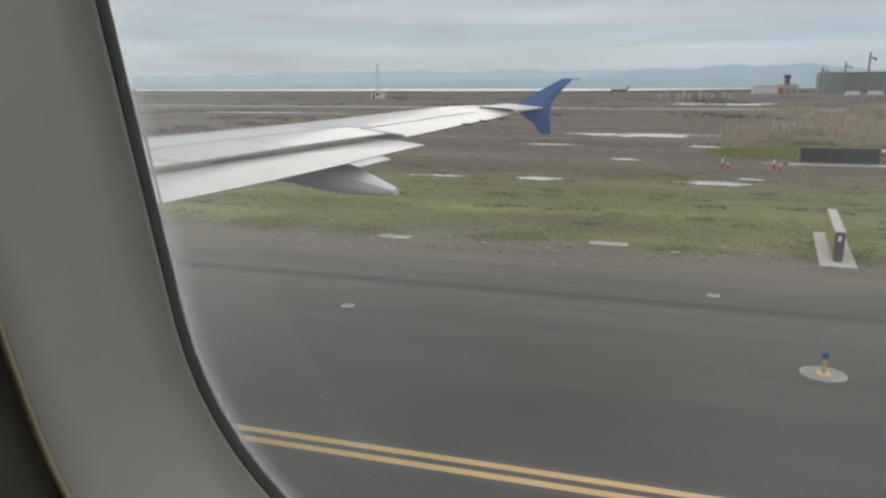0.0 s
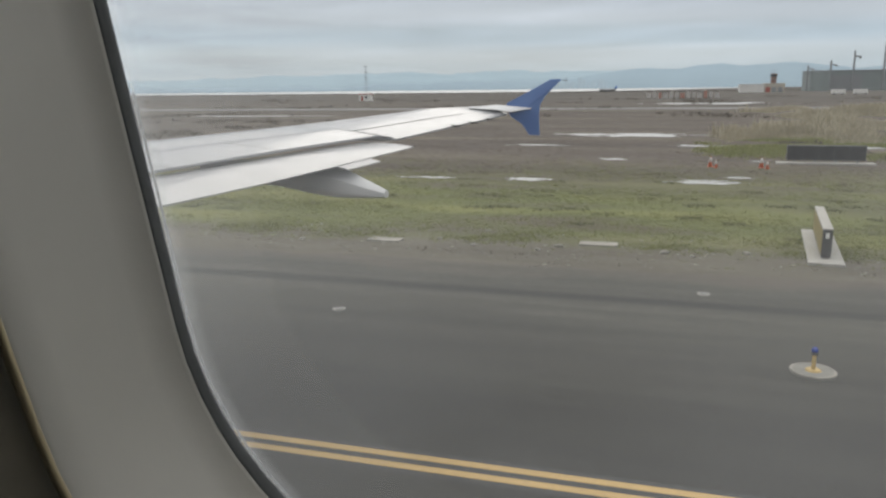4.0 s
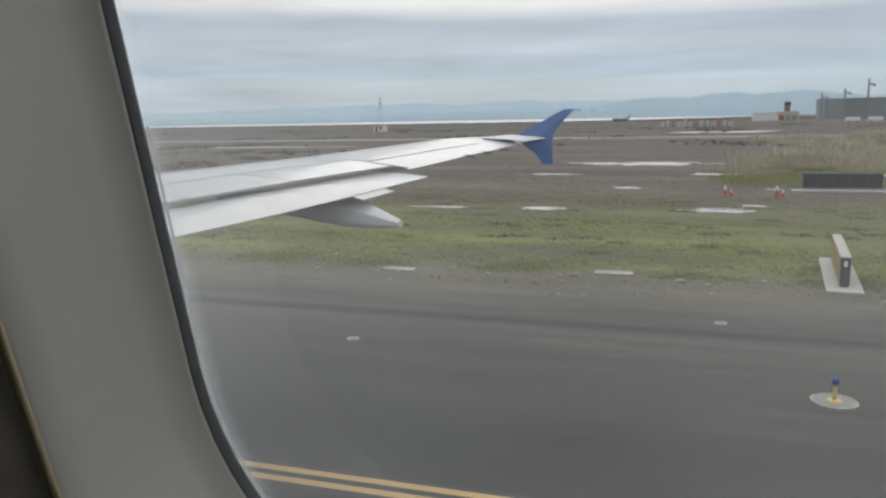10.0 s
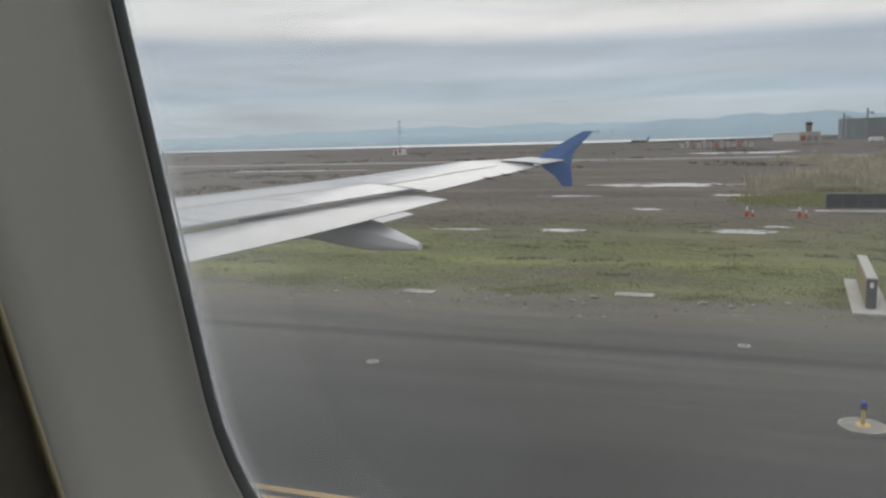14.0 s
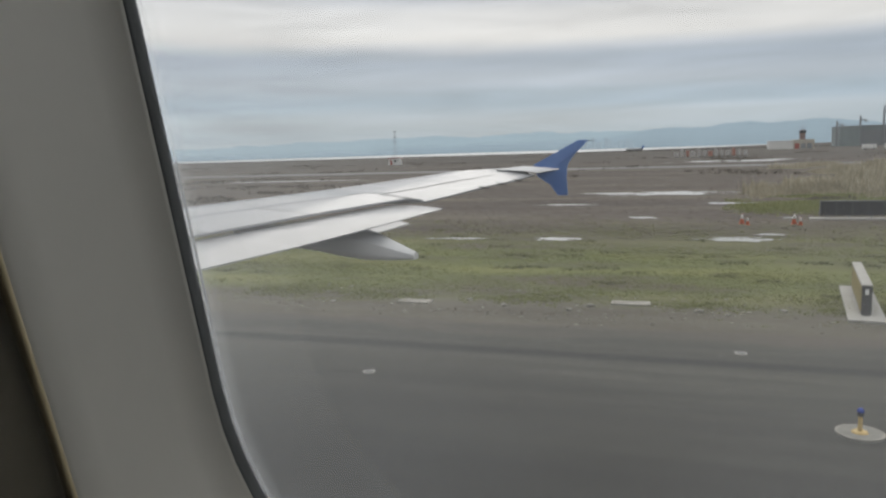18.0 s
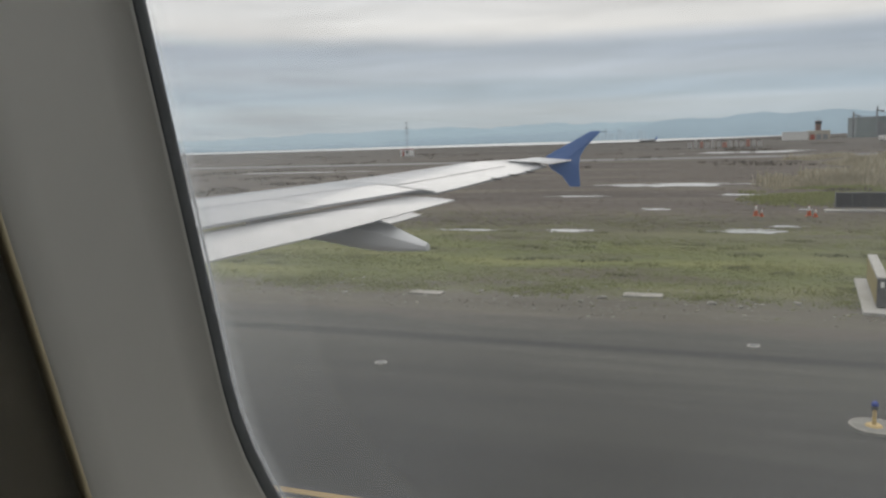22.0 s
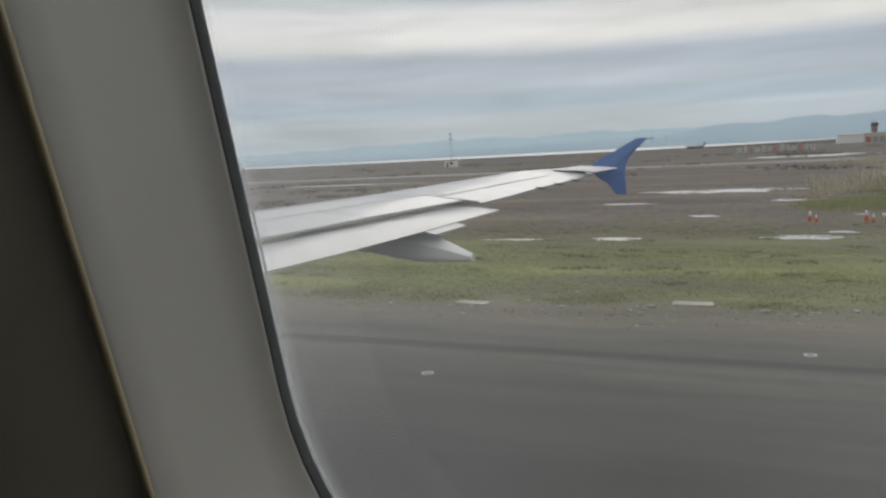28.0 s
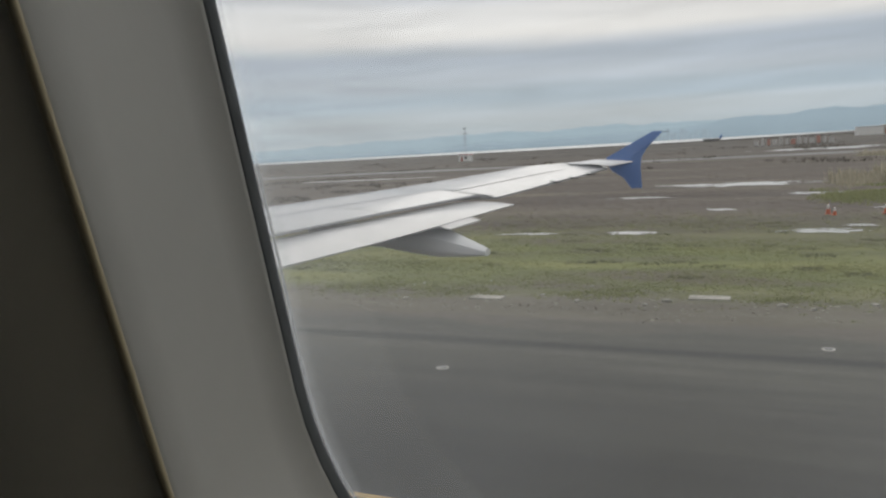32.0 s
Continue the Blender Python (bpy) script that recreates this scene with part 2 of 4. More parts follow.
def asphalt_material():
    m = Mat("asphalt", 0.88, spec=0.3)
    big = m.noise(0.11, 4, (0.10, 1.0, 1))
    mid = m.noise(0.8, 6, (0.10, 1.0, 1))
    blot = m.noise(0.16, 5, (0.7, 1, 1))
    fine = m.noise(38, 3)
    c = m.ramp(big, [(0.34, (0.054, 0.0540, 0.0468)), (0.50, (0.075, 0.0745, 0.0630)), (0.66, (0.108, 0.1060, 0.0880))])
    c = m.mix(m.span(mid, 0.44, 0.64, 0, 0.46), c, (0.036, 0.036, 0.034))
    streak = m.noise(2.4, 5, (0.045, 1.0, 1))
    c = m.mix(m.span(streak, 0.50, 0.66, 0, 0.34), c, (0.040, 0.040, 0.037))
    c = m.mix(m.span(streak, 0.46, 0.34, 0, 0.34), c, (0.120, 0.118, 0.105))
    worn = m.noise(1.1, 6, (0.5, 1.0, 1))
    c = m.mix(m.span(worn, 0.54, 0.70, 0, 0.30), c, (0.044, 0.044, 0.042))
    c = m.mix(m.span(blot, 0.50, 0.70, 0, 0.35), c, (0.092, 0.090, 0.083))
    c = m.mix(m.span(fine, 0.35, 0.7, 0, 0.35), c, (0.05, 0.05, 0.046))
    # a long dark seam of sealed asphalt beside the shoulder
    wob = m.math("MULTIPLY", m.noise(0.5, 4, (0.12, 1, 1)), 0.5)
    d = m.math("ABSOLUTE", m.math("SUBTRACT", m.math("ADD", m.axis(1), wob), 15.7))
    c = m.mix(m.span(d, 0.16, 0.34, 0.75, 0.0), c, (0.032, 0.032, 0.032))
    # darker along the middle of the taxiway, in long streaks
    near = m.math("ADD", m.axis(1), m.math("MULTIPLY", m.math("SUBTRACT", m.noise(0.33, 6, (0.30, 1, 1)), 0.5), 8.0))
    c = m.mix(m.span(near, 9.0, 14.0, 0.66, 0.0), c, (0.028, 0.028, 0.0265))
    # soil carried onto the edge of the pavement
    dirt = m.math("ADD", m.axis(1), m.math("MULTIPLY", m.math("SUBTRACT", m.noise(0.8, 5, (0.3, 1, 1)), 0.5), 3.2))
    c = m.mix(m.span(dirt, 16.9, 18.3, 0, 0.85), c, (0.125, 0.110, 0.090))
    m.color(c)
    return m.bump(fine, 0.35, 0.006).m


def ground_material():
    """Dry salt marsh: brown growth, greener by the pavement, darker scrub towards the shore."""
    m = Mat("marsh_ground", 0.95, spec=0.2)
    y = m.axis(1)
    wob = m.noise(0.10, 6, (0.45, 1, 1))
    wob2 = m.noise(0.5, 4, (0.3, 1, 1))
    yy = m.math("ADD", y, m.math("MULTIPLY", m.math("SUBTRACT", wob, 0.5), 30.0))
    brown = m.ramp(m.noise(0.14, 6, (0.22, 1, 1)), [(0.30, (0.072, 0.059, 0.051)), (0.5, (0.105, 0.088, 0.074)), (0.70, (0.165, 0.142, 0.108))])
    green = m.ramp(m.noise(0.35, 6, (0.25, 1, 1)), [(0.34, (0.115, 0.104, 0.072)), (0.48, (0.132, 0.150, 0.056)), (0.64, (0.198, 0.203, 0.074))])
    gravel = m.ramp(m.noise(0.9, 6, (0.2, 1, 1)), [(0.3, (0.110, 0.102, 0.082)), (0.7, (0.158, 0.147, 0.117))])
    c = m.mix(m.span(yy, 28.0, 44.0), green, brown)
    y3 = m.math("ADD", y, m.math("MULTIPLY", m.math("SUBTRACT", wob2, 0.5), 5.0))
    c = m.mix(m.span(y3, 20.2, 23.2), gravel, c)
    patch = m.noise(0.035, 5, (0.3, 1, 1))
    c = m.mix(m.math("MULTIPLY", m.span(patch, 0.50, 0.66, 0, 0.6), m.span(y, 36.0, 60.0)), c, (0.070, 0.056, 0.052))
    tan = m.noise(0.06, 5, (0.2, 1, 1))
    c = m.mix(m.math("MULTIPLY", m.span(tan, 0.56, 0.70, 0, 0.6), m.span(y, 40.0, 70.0)), c, (0.190, 0.165, 0.120))
    far = m.ramp(m.noise(0.018, 6, (0.25, 1, 1)), [(0.38, (0.066, 0.060, 0.055)), (0.6, (0.108, 0.095, 0.080))])
    c = m.mix(m.span(y, 120.0, 330.0), c, far)
    fine = m.noise(7, 4, (0.6, 1, 1))
    c = m.mix(m.span(fine, 0.38, 0.72, 0, 0.20), c, (0.085, 0.072, 0.055))
    m.color(c)
    return m.bump(fine, 0.5, 0.05).m


def leaf_material(name, stops, scale=0.6):
    m = Mat(name, 0.85, spec=0.25)
    g = m.n.new("ShaderNodeNewGeometry").outputs["Random Per Island"]
    c = m.ramp(g, stops)
    c = m.mix(m.span(m.noise(scale, 3), 0.35, 0.7, 0, 0.5), c, stops[0][1])
    m.color(c)
    tl, mx = m.n.new("ShaderNodeBsdfTranslucent"), m.n.new("ShaderNodeMixShader")
    mx.inputs[0].default_value = 0.55
    m.l.new(c, tl.inputs[0])
    m.l.new(m.b.outputs[0], mx.inputs[1])
    m.l.new(tl.outputs[0], mx.inputs[2])
    m.l.new(mx.outputs[0], m.n["Material Output"].inputs[0])
    return m.m


GRASS = leaf_material("verge_grass", [(0.0, (0.185, 0.200, 0.080)), (0.45, (0.220, 0.245, 0.088)), (0.8, (0.275, 0.285, 0.115)), (1.0, (0.33, 0.305, 0.155))])
DRY = leaf_material("dry_marsh_growth", [(0.0, (0.118, 0.098, 0.083)), (0.5, (0.165, 0.140, 0.112)), (1.0, (0.245, 0.210, 0.155))])
WEED = leaf_material("dark_weeds", [(0.0, (0.120, 0.126, 0.066)), (0.6, (0.150, 0.158, 0.076)), (1.0, (0.18, 0.175, 0.09))])
REED = leaf_material("tan_reeds", [(0.0, (0.24, 0.215, 0.15)), (0.5, (0.42, 0.38, 0.27)), (1.0, (0.62, 0.57, 0.45))])
SHRUB = leaf_material("brown_shrubs", [(0.0, (0.090, 0.078, 0.064)), (0.6, (0.125, 0.108, 0.086)), (1.0, (0.17, 0.145, 0.11))])
SCRUB = leaf_material("dark_scrub", [(0.0, (0.060, 0.056, 0.050)), (0.6, (0.085, 0.078, 0.066)), (1.0, (0.12, 0.105, 0.08))])


def marking_material(name, col):
    m = Mat(name, 0.75)
    w = m.noise(1.1, 6, (0.25, 1, 1))
    f = m.noise(26, 4)
    c = m.ramp(w, [(0.3, tuple(k * 0.80 for k in col)), (0.65, col)])
    return m.color(m.mix(m.span(f, 0.56, 0.74, 0, 0.55), c, (0.13, 0.125, 0.115))).m


YELLOW = marking_material("yellow_marking", (0.54, 0.37, 0.145))
BLACK_EDGE = marking_material("black_marking_border", (0.040, 0.040, 0.040))


def water_material(name, rough):
    m = Mat(name, rough, spec=0.5)
    m.color(m.ramp(m.noise(0.4, 4), [(0.3, (0.24, 0.25, 0.25)), (0.7, (0.34, 0.35, 0.345))]))
    m.b.inputs["IOR"].default_value = 2.4
    return m.bump(m.noise(1.3, 3, (0.5, 1, 1)), 0.05, 0.02).m


PUDDLE, BAY = water_material("puddle_water", 0.34), water_material("bay_water", 0.30)


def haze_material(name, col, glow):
    """Distant land: the haze of kilometres of air is painted as a pale glow."""
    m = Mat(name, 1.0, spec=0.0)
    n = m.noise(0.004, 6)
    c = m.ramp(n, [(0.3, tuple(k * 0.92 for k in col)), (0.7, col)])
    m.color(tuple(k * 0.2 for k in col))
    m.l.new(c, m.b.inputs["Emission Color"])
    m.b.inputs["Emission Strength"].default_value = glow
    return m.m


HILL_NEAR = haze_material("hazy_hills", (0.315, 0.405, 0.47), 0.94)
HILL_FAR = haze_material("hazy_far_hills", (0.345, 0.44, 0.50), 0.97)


def pane_material():
    m = bpy.data.materials.new("window_acrylic")
    m.use_nodes = True
    n, l = m.node_tree.nodes, m.node_tree.links
    n.clear()
    tr, gl = n.new("ShaderNodeBsdfTransparent"), n.new("ShaderNodeBsdfGlossy")
    tr.inputs[0].default_value = (0.985, 0.99, 0.99, 1)
    gl.inputs["Roughness"].default_value = 0.03
    lw, pw = n.new("ShaderNodeLayerWeight"), n.new("ShaderNodeMath")
    pw.operation = "POWER"
    pw.inputs[1].default_value = 5.0
    l.new(lw.outputs["Facing"], pw.inputs[0])
    fr = n.new("ShaderNodeMapRange")
    fr.inputs["To Min"].default_value, fr.inputs["To Max"].default_value = 0.02, 0.8
    l.new(pw.outputs[0], fr.inputs["Value"])
    tc, nz = n.new("ShaderNodeTexCoord"), n.new("ShaderNodeTexNoise")
    nz.inputs["Scale"].default_value, nz.inputs["Detail"].default_value = 10, 5
    l.new(tc.outputs["Object"], nz.inputs["Vector"])
    mr = n.new("ShaderNodeMapRange")
    for k, v in (("From Min", 0.40), ("From Max", 0.75), ("To Min", 0.030), ("To Max", 0.080)):
        mr.inputs[k].default_value = v
    l.new(nz.outputs["Fac"], mr.inputs["Value"])
    # a thin film of dust, plus a whitish glare veil added along the forward rim
    sx, rim, add = n.new("ShaderNodeSeparateXYZ"), n.new("ShaderNodeMapRange"), n.new("ShaderNodeMath")
    l.new(tc.outputs["Object"], sx.inputs[0])
    for k, v in (("From Min", -0.087), ("From Max", -0.030), ("To Min", 0.045), ("To Max", 0.0)):
        rim.inputs[k].default_value = v
    l.new(sx.outputs[0], rim.inputs["Value"])
    l.new(mr.outputs[0], add.inputs[0])
    l.new(rim.outputs[0], add.inputs[1])
    a, b = n.new("ShaderNodeMixShader"), n.new("ShaderNodeMixShader")
    tl = n.new("ShaderNodeBsdfTranslucent")
    tl.inputs[0].default_value = (0.75, 0.78, 0.80, 1)
    l.new(add.outputs[0], a.inputs[0])
    l.new(tr.outputs[0], a.inputs[1])
    l.new(tl.outputs[0], a.inputs[2])
    l.new(fr.outputs[0], b.inputs[0])
    l.new(a.outputs[0], b.inputs[1])
    l.new(gl.outputs[0], b.inputs[2])
    o = n.new("ShaderNodeOutputMaterial")
    l.new(b.outputs[0], o.inputs[0])
    return m


def film_material(name, amount, tone=(0.80, 0.84, 0.86)):
    """A part-clear, part-milky film for dried marks and the glare painted along the rim."""
    m = bpy.data.materials.new(name)
    m.use_nodes = True
    n, l = m.node_tree.nodes, m.node_tree.links
    n.clear()
    tr, tl = n.new("ShaderNodeBsdfTransparent"), n.new("ShaderNodeBsdfTranslucent")
    tl.inputs[0].default_value = (*tone, 1)
    mx, o = n.new("ShaderNodeMixShader"), n.new("ShaderNodeOutputMaterial")
    mx.inputs[0].default_value = amount
    l.new(tr.outputs[0], mx.inputs[1])
    l.new(tl.outputs[0], mx.inputs[2])
    l.new(mx.outputs[0], o.inputs[0])
    return m


SMUDGE = film_material("dried_marks", 0.085, (0.16, 0.17, 0.18))
PANE, RIM, RIM_THIN = pane_material(), film_material("pane_rim_glare", 0.19), film_material("hazy_pane_rim", 0.024)


# ---- mesh helpers ----
def mesh_from(name, verts, faces, mats, smooth=False):
    me = bpy.data.meshes.new(name)
    me.from_pydata([tuple(v) for v in verts], [], [tuple(f) for f in faces])
    for mt in mats if isinstance(mats, (list, tuple)) else [mats]:
        me.materials.append(mt)
    bm = bmesh.new()
    bm.from_mesh(me)
    bmesh.ops.recalc_face_normals(bm, faces=bm.faces)
    bm.to_mesh(me)
    bm.free()
    if smooth:
        for p in me.polygons:
            p.use_smooth = True
    return me


def part(name, bm, material, parent=None, label="", smooth=False):
    """Links a bmesh as one mesh object under a thing or a part."""
    me = bpy.data.meshes.new(name)
    bmesh.ops.recalc_face_normals(bm, faces=bm.faces)
    bm.to_mesh(me)
    bm.free()
    for mt in material if isinstance(material, (list, tuple)) else [material]:
        me.materials.append(mt)
    if smooth:
        for p in me.polygons:
            p.use_smooth = True
    ob = new(name, me)
    if parent is not None:
        ob.parent = parent
    if label:
        ob["label"] = label
    return ob


def raw_part(name, verts, faces, material, parent=None, label="", smooth=False):
    ob = new(name, mesh_from(name, verts, faces, material, smooth))
    if parent is not None:
        ob.parent = parent
    if label:
        ob["label"] = label
    return ob


def empty(name, at=(0, 0, 0)):
    ob = new(name)
    ob.empty_display_size = 0.2
    ob.location = at
    return ob


def box(bm, x0, x1, y0, y1, z0, z1, bevel=0.0):
    r = bmesh.ops.create_cube(bm, size=1.0)
    vs = r["verts"]
    bmesh.ops.scale(bm, vec=(x1 - x0, y1 - y0, z1 - z0), verts=vs)
    bmesh.ops.translate(bm, vec=((x0 + x1) / 2, (y0 + y1) / 2, (z0 + z1) / 2), verts=vs)
    if bevel:
        es = list({e for v in vs for e in v.link_edges})
        bmesh.ops.bevel(bm, geom=es, offset=bevel, segments=2, affect="EDGES", profile=0.5)
    return bm


def boxed(*a, **k):
    return box(bmesh.new(), *a, **k)


def rod(bm, a, b, r0, r1=None, seg=10):
    a, b = Vector(a), Vector(b)
    r1 = r0 if r1 is None else r1
    m = Matrix.Translation((a + b) / 2) @ (b - a).to_track_quat("Z", "Y").to_matrix().to_4x4()
    bmesh.ops.create_cone(bm, cap_ends=True, segments=seg, radius1=r0, radius2=r1, depth=(b - a).length, matrix=m)
    return bm


def loft(rings, close_ring=True, caps=True):
    """Verts and faces through rings of equal length."""
    n = len(rings[0])
    verts = [v for r in rings for v in r]
    faces = []
    for i in range(len(rings) - 1):
        for j in range(n if close_ring else n - 1):
            k = (j + 1) % n
            faces.append((i * n + j, i * n + k, (i + 1) * n + k, (i + 1) * n + j))
    if caps and close_ring:
        faces.append(tuple(range(n))[::-1])
        faces.append(tuple(range((len(rings) - 1) * n, len(rings) * n)))
    return verts, faces


# ---- the aeroplane's cabin wall and window ----
TILT = math.radians(12.47)
WX0, WX1, WBOT, WTOP, WR = -0.0880, 0.150, 0.0009, 0.335, 0.0797
WORG = Vector((0, 0.15, 4.4 - 0.1292))
W_UP = Vector((0, -math.sin(TILT), math.cos(TILT)))
W_OUT = Vector((0, math.cos(TILT), math.sin(TILT)))


def on_wall(u, v, d=0.0):
    """A point of the leaning window plane: u aft, v up along it, d outwards."""
    return WORG + Vector((u, 0, 0)) + W_UP * v + W_OUT * d


def outline(grow, d, lift=0.0, seg=14):
    """The window's rounded outline, grown by some metres, at a depth, its lower side raised by lift."""
    x0, x1, z0, z1, r = WX0 - grow, WX1 + grow, WBOT - grow + lift, WTOP + grow, WR + grow
    pts = []
    for cx, cz, a0 in ((x1 - r, z1 - r, 0), (x0 + r, z1 - r, 90), (x0 + r, z0 + r, 180), (x1 - r, z0 + r, 270)):
        for k in range(seg + 1):
            a = radians(a0 + 90 * k / seg)
            pts.append(on_wall(cx + r * math.cos(a), cz + r * math.sin(a), d))
    return pts


cabin_window = tagged(empty("window_1", (0, 0.15, 4.27)), "oval aeroplane cabin window in a grey plastic reveal", "window", kind="structure")


def ring_part(name, steps, material, label="", smooth=True):
    v, f = loft([outline(*step) for step in steps], True, False)
    inv = Matrix.Translation(cabin_window.location).inverted()
    return raw_part(name, [inv @ p for p in v], f, material, cabin_window, label, smooth)


# reveal: a smooth funnel from the wall to the seal
ring_part("reveal", [(0.0034, -0.0356), (0.0029, -0.0345), (0.0031, -0.028), (0.0028, -0.018), (0.0024, -0.008), (0.0018, -0.0038), (0.0003, -0.0006), (0.0, 0.0), (0.0004, 0.003), (0.012, 0.006)], PANEL_GREY, "moulded grey plastic window reveal")
ring_part("seal", [(0.002, 0.0003), (0.0, 0.0003), (-0.0003, 0.0009, 0.0003), (-0.0006, 0.0016, 0.0007), (-0.0009, 0.0023, 0.0010), (-0.0009, 0.0028, 0.0010), (0.002, 0.0028)], SEAL_BLACK, "black rubber window seal")
ring_part("trim_bead", [(0.0034, -0.0353), (0.0031, -0.0358), (0.0031, -0.0362), (0.0033, -0.0366), (0.0038, -0.0368), (0.0046, -0.0367), (0.0051, -0.0362)], BEAD_TAN, "thin tan trim bead round the reveal")
# glare at the pane's edge, imitated by thin translucent rings that fade inwards
ring_part("rim_glare", [(-0.0008, 0.0025, 0.0009), (-0.0019, 0.0030, 0.0011)], RIM, "whitish glare painted along the inner pane's rim")
for k in range(6):
    ring_part("rim_haze", [(-0.0008, 0.0031 + 0.00006 * k, 0.0009), (-0.0019 - 0.00055 * k, 0.0032 + 0.00006 * k, 0.0009)], RIM_THIN, "faint haze of glare painted along the pane's rim")
inv = Matrix.Translation(cabin_window.location).inverted()
po, pi_ = outline(0.0016, 0.0037), outline(0.0016, 0.0047)
pv, pf = loft([po, pi_])
pane = raw_part("pane", [inv @ p for p in pv], pf, PANE, cabin_window, "scratched clear acrylic pane")
pane.visible_shadow = False
# faint dried marks on the inside of the pane
rm = random.Random(52)
mv, mf = [], []
for _ in range(34):
    cu, cv_, q = -0.0812 + rm.gauss(0, 0.0016), 0.1450 + rm.gauss(0, 0.0034), rm.uniform(0.00008, 0.00026)
    k = len(mv)
    for a in range(7):
        w = q * rm.uniform(0.5, 1.4)
        mv.append(on_wall(cu + 1.6 * w * math.cos(a * 0.8976), cv_ + w * math.sin(a * 0.8976), 0.0035))
    mf.append(tuple(range(k, k + 7)))
raw_part("dried_marks", [inv @ p for p in mv], mf, SMUDGE, cabin_window, "faint dried specks on the pane").visible_shadow = False
# outer frame of the opening in the skin
ring_part("outer_frame", [(0.014, 0.006), (0.075, 0.036), (0.140, 0.066), (0.160, 0.066), (0.09, 0.034), (0.04, 0.010)], BARE_METAL)

# wall panel round the reveal, with the opening through it
hole = outline(0.0050, -0.0360)
n_h = len(hole)
lim = []
for k in range(n_h):
    u, v = hole[k].x, (hole[k] - WORG).dot(W_UP)
    du, dv = u - 0.03, v - 0.17
    s = min((0.55 / abs(du)) if du else 9, (0.48 / abs(dv)) if dv else 9)
    lim.append(on_wall(0.03 + du * s, 0.17 + dv * s, -0.0360))
swell = [outline(g, d) for g, d in ((0.009, -0.0392), (0.016, -0.0450), (0.030, -0.0540), (0.055, -0.0630), (0.10, -0.0690))]
wv, wf = loft([hole] + swell + [[p - W_OUT * 0.032 for p in lim], lim, [p + W_OUT * 0.02 for p in lim], [p + W_OUT * 0.02 for p in hole], hole], True, False)
wall_window = raw_part("wall_window", wv, wf, WALL_BROWN, None, "", True)
wall_window.data.set_sharp_from_angle(angle=radians(40))
tagged(wall_window, "moulded brown-grey cabin wall panel round the window", "wall", kind="structure")

# plain shell that closes the cabin: a tube about the aeroplane's axis
AXIS_Y, AXIS_Z, TUBE = -1.72, 3.95, 1.93
X_FORE, X_AFT = -6.0, 4.0


def tube_strip(name, a0, a1, x0, x1, r0, r1, material, label, category="wall"):
    rings = []
    steps = max(4, int(abs(a1 - a0) / 6))
    for k in range(steps + 1):
        a = radians(a0 + (a1 - a0) * k / steps)
        c, s = math.cos(a), math.sin(a)
        rings.append([(x0, AXIS_Y + r0 * c, AXIS_Z + r0 * s), (x1, AXIS_Y + r0 * c, AXIS_Z + r0 * s), (x1, AXIS_Y + r1 * c, AXIS_Z + r1 * s), (x0, AXIS_Y + r1 * c, AXIS_Z + r1 * s)])
    v, f = loft(rings)
    return tagged(raw_part(name, v, f, material), label, category, kind="structure")


for nm, xa, xb in (("fore", X_FORE, -0.30), ("aft", 0.36, X_AFT)):
    tube_strip("wall_window_" + nm, -4, 7.2, xa, xb, TUBE, TUBE + 0.08, CABIN_LINING, "curved cabin side wall below its windows")
    tube_strip("wall_upper_" + nm, 19.2, 34, xa, xb, TUBE, TUBE + 0.08, CABIN_LINING, "curved cabin side wall above its windows")
    for k in range(int((xb - xa) / 0.51) + 1):
        xp = xa + 0.51 * k if nm == "aft" else xb - 0.51 * k
        ends = (xp, min(X_AFT, xp + 0.27)) if nm == "aft" else (max(X_FORE, xp - 0.27), xp)
        if ends[1] - ends[0] > 0.02:
            tube_strip("wall_pillar", 7.3, 19.1, ends[0], ends[1], TUBE, TUBE + 0.08, CABIN_LINING, "curved pillar between cabin windows")
tube_strip("wall_far_low", 165, 184, X_FORE, X_AFT, TUBE + 0.004, TUBE + 0.084, CABIN_LINING, "curved far cabin wall below its windows")
for k in range(20):
    xa = X_FORE + 0.51 * k
    tube_strip("wall_far_pillar", 153.2, 164.8, xa, min(X_AFT, xa + 0.21), TUBE + 0.004, TUBE + 0.084, CABIN_LINING, "curved pillar between the far cabin windows")
tube_strip("ceiling", 26.5, 153, X_FORE, X_AFT, TUBE + 0.004, TUBE + 0.084, CABIN_LINING, "curved cabin ceiling and far side wall", "ceiling")
tube_strip("wall_belly", -176, -2.5, X_FORE, X_AFT, TUBE + 0.004, TUBE + 0.084, CABIN_LINING, "curved lower fuselage shell")
tagged(part("floor", boxed(X_FORE, X_AFT, AXIS_Y - 1.80, AXIS_Y + 1.80, 3.18, 3.24), CARPET), "dark carpeted cabin floor", "floor", kind="structure")
for nm, xx in (("wall_fore", X_FORE), ("wall_aft", X_AFT)):
    bm = bmesh.new()
    rod(bm, (xx - 0.03, AXIS_Y, AXIS_Z), (xx + 0.03, AXIS_Y, AXIS_Z), TUBE + 0.08, seg=48)
    tagged(part(nm, bm, CABIN_LINING), "plain bulkhead closing the cabin", "wall", kind="structure")

# ---- the wing ----
airliner_wing = tagged(empty("aircraft_wing", (0, 2.0, 3.2)), "light grey airliner wing with blue wingtip fence and extended flap", "wing")
WINV = Matrix.Translation((0, -2.0, -3.2))


def x_te(y):
    """Trailing edge: it steps aft where the aileron begins."""
    return (-3.1 if y > 11.62 else -3.4) - 0.30 * (15.5 - y)


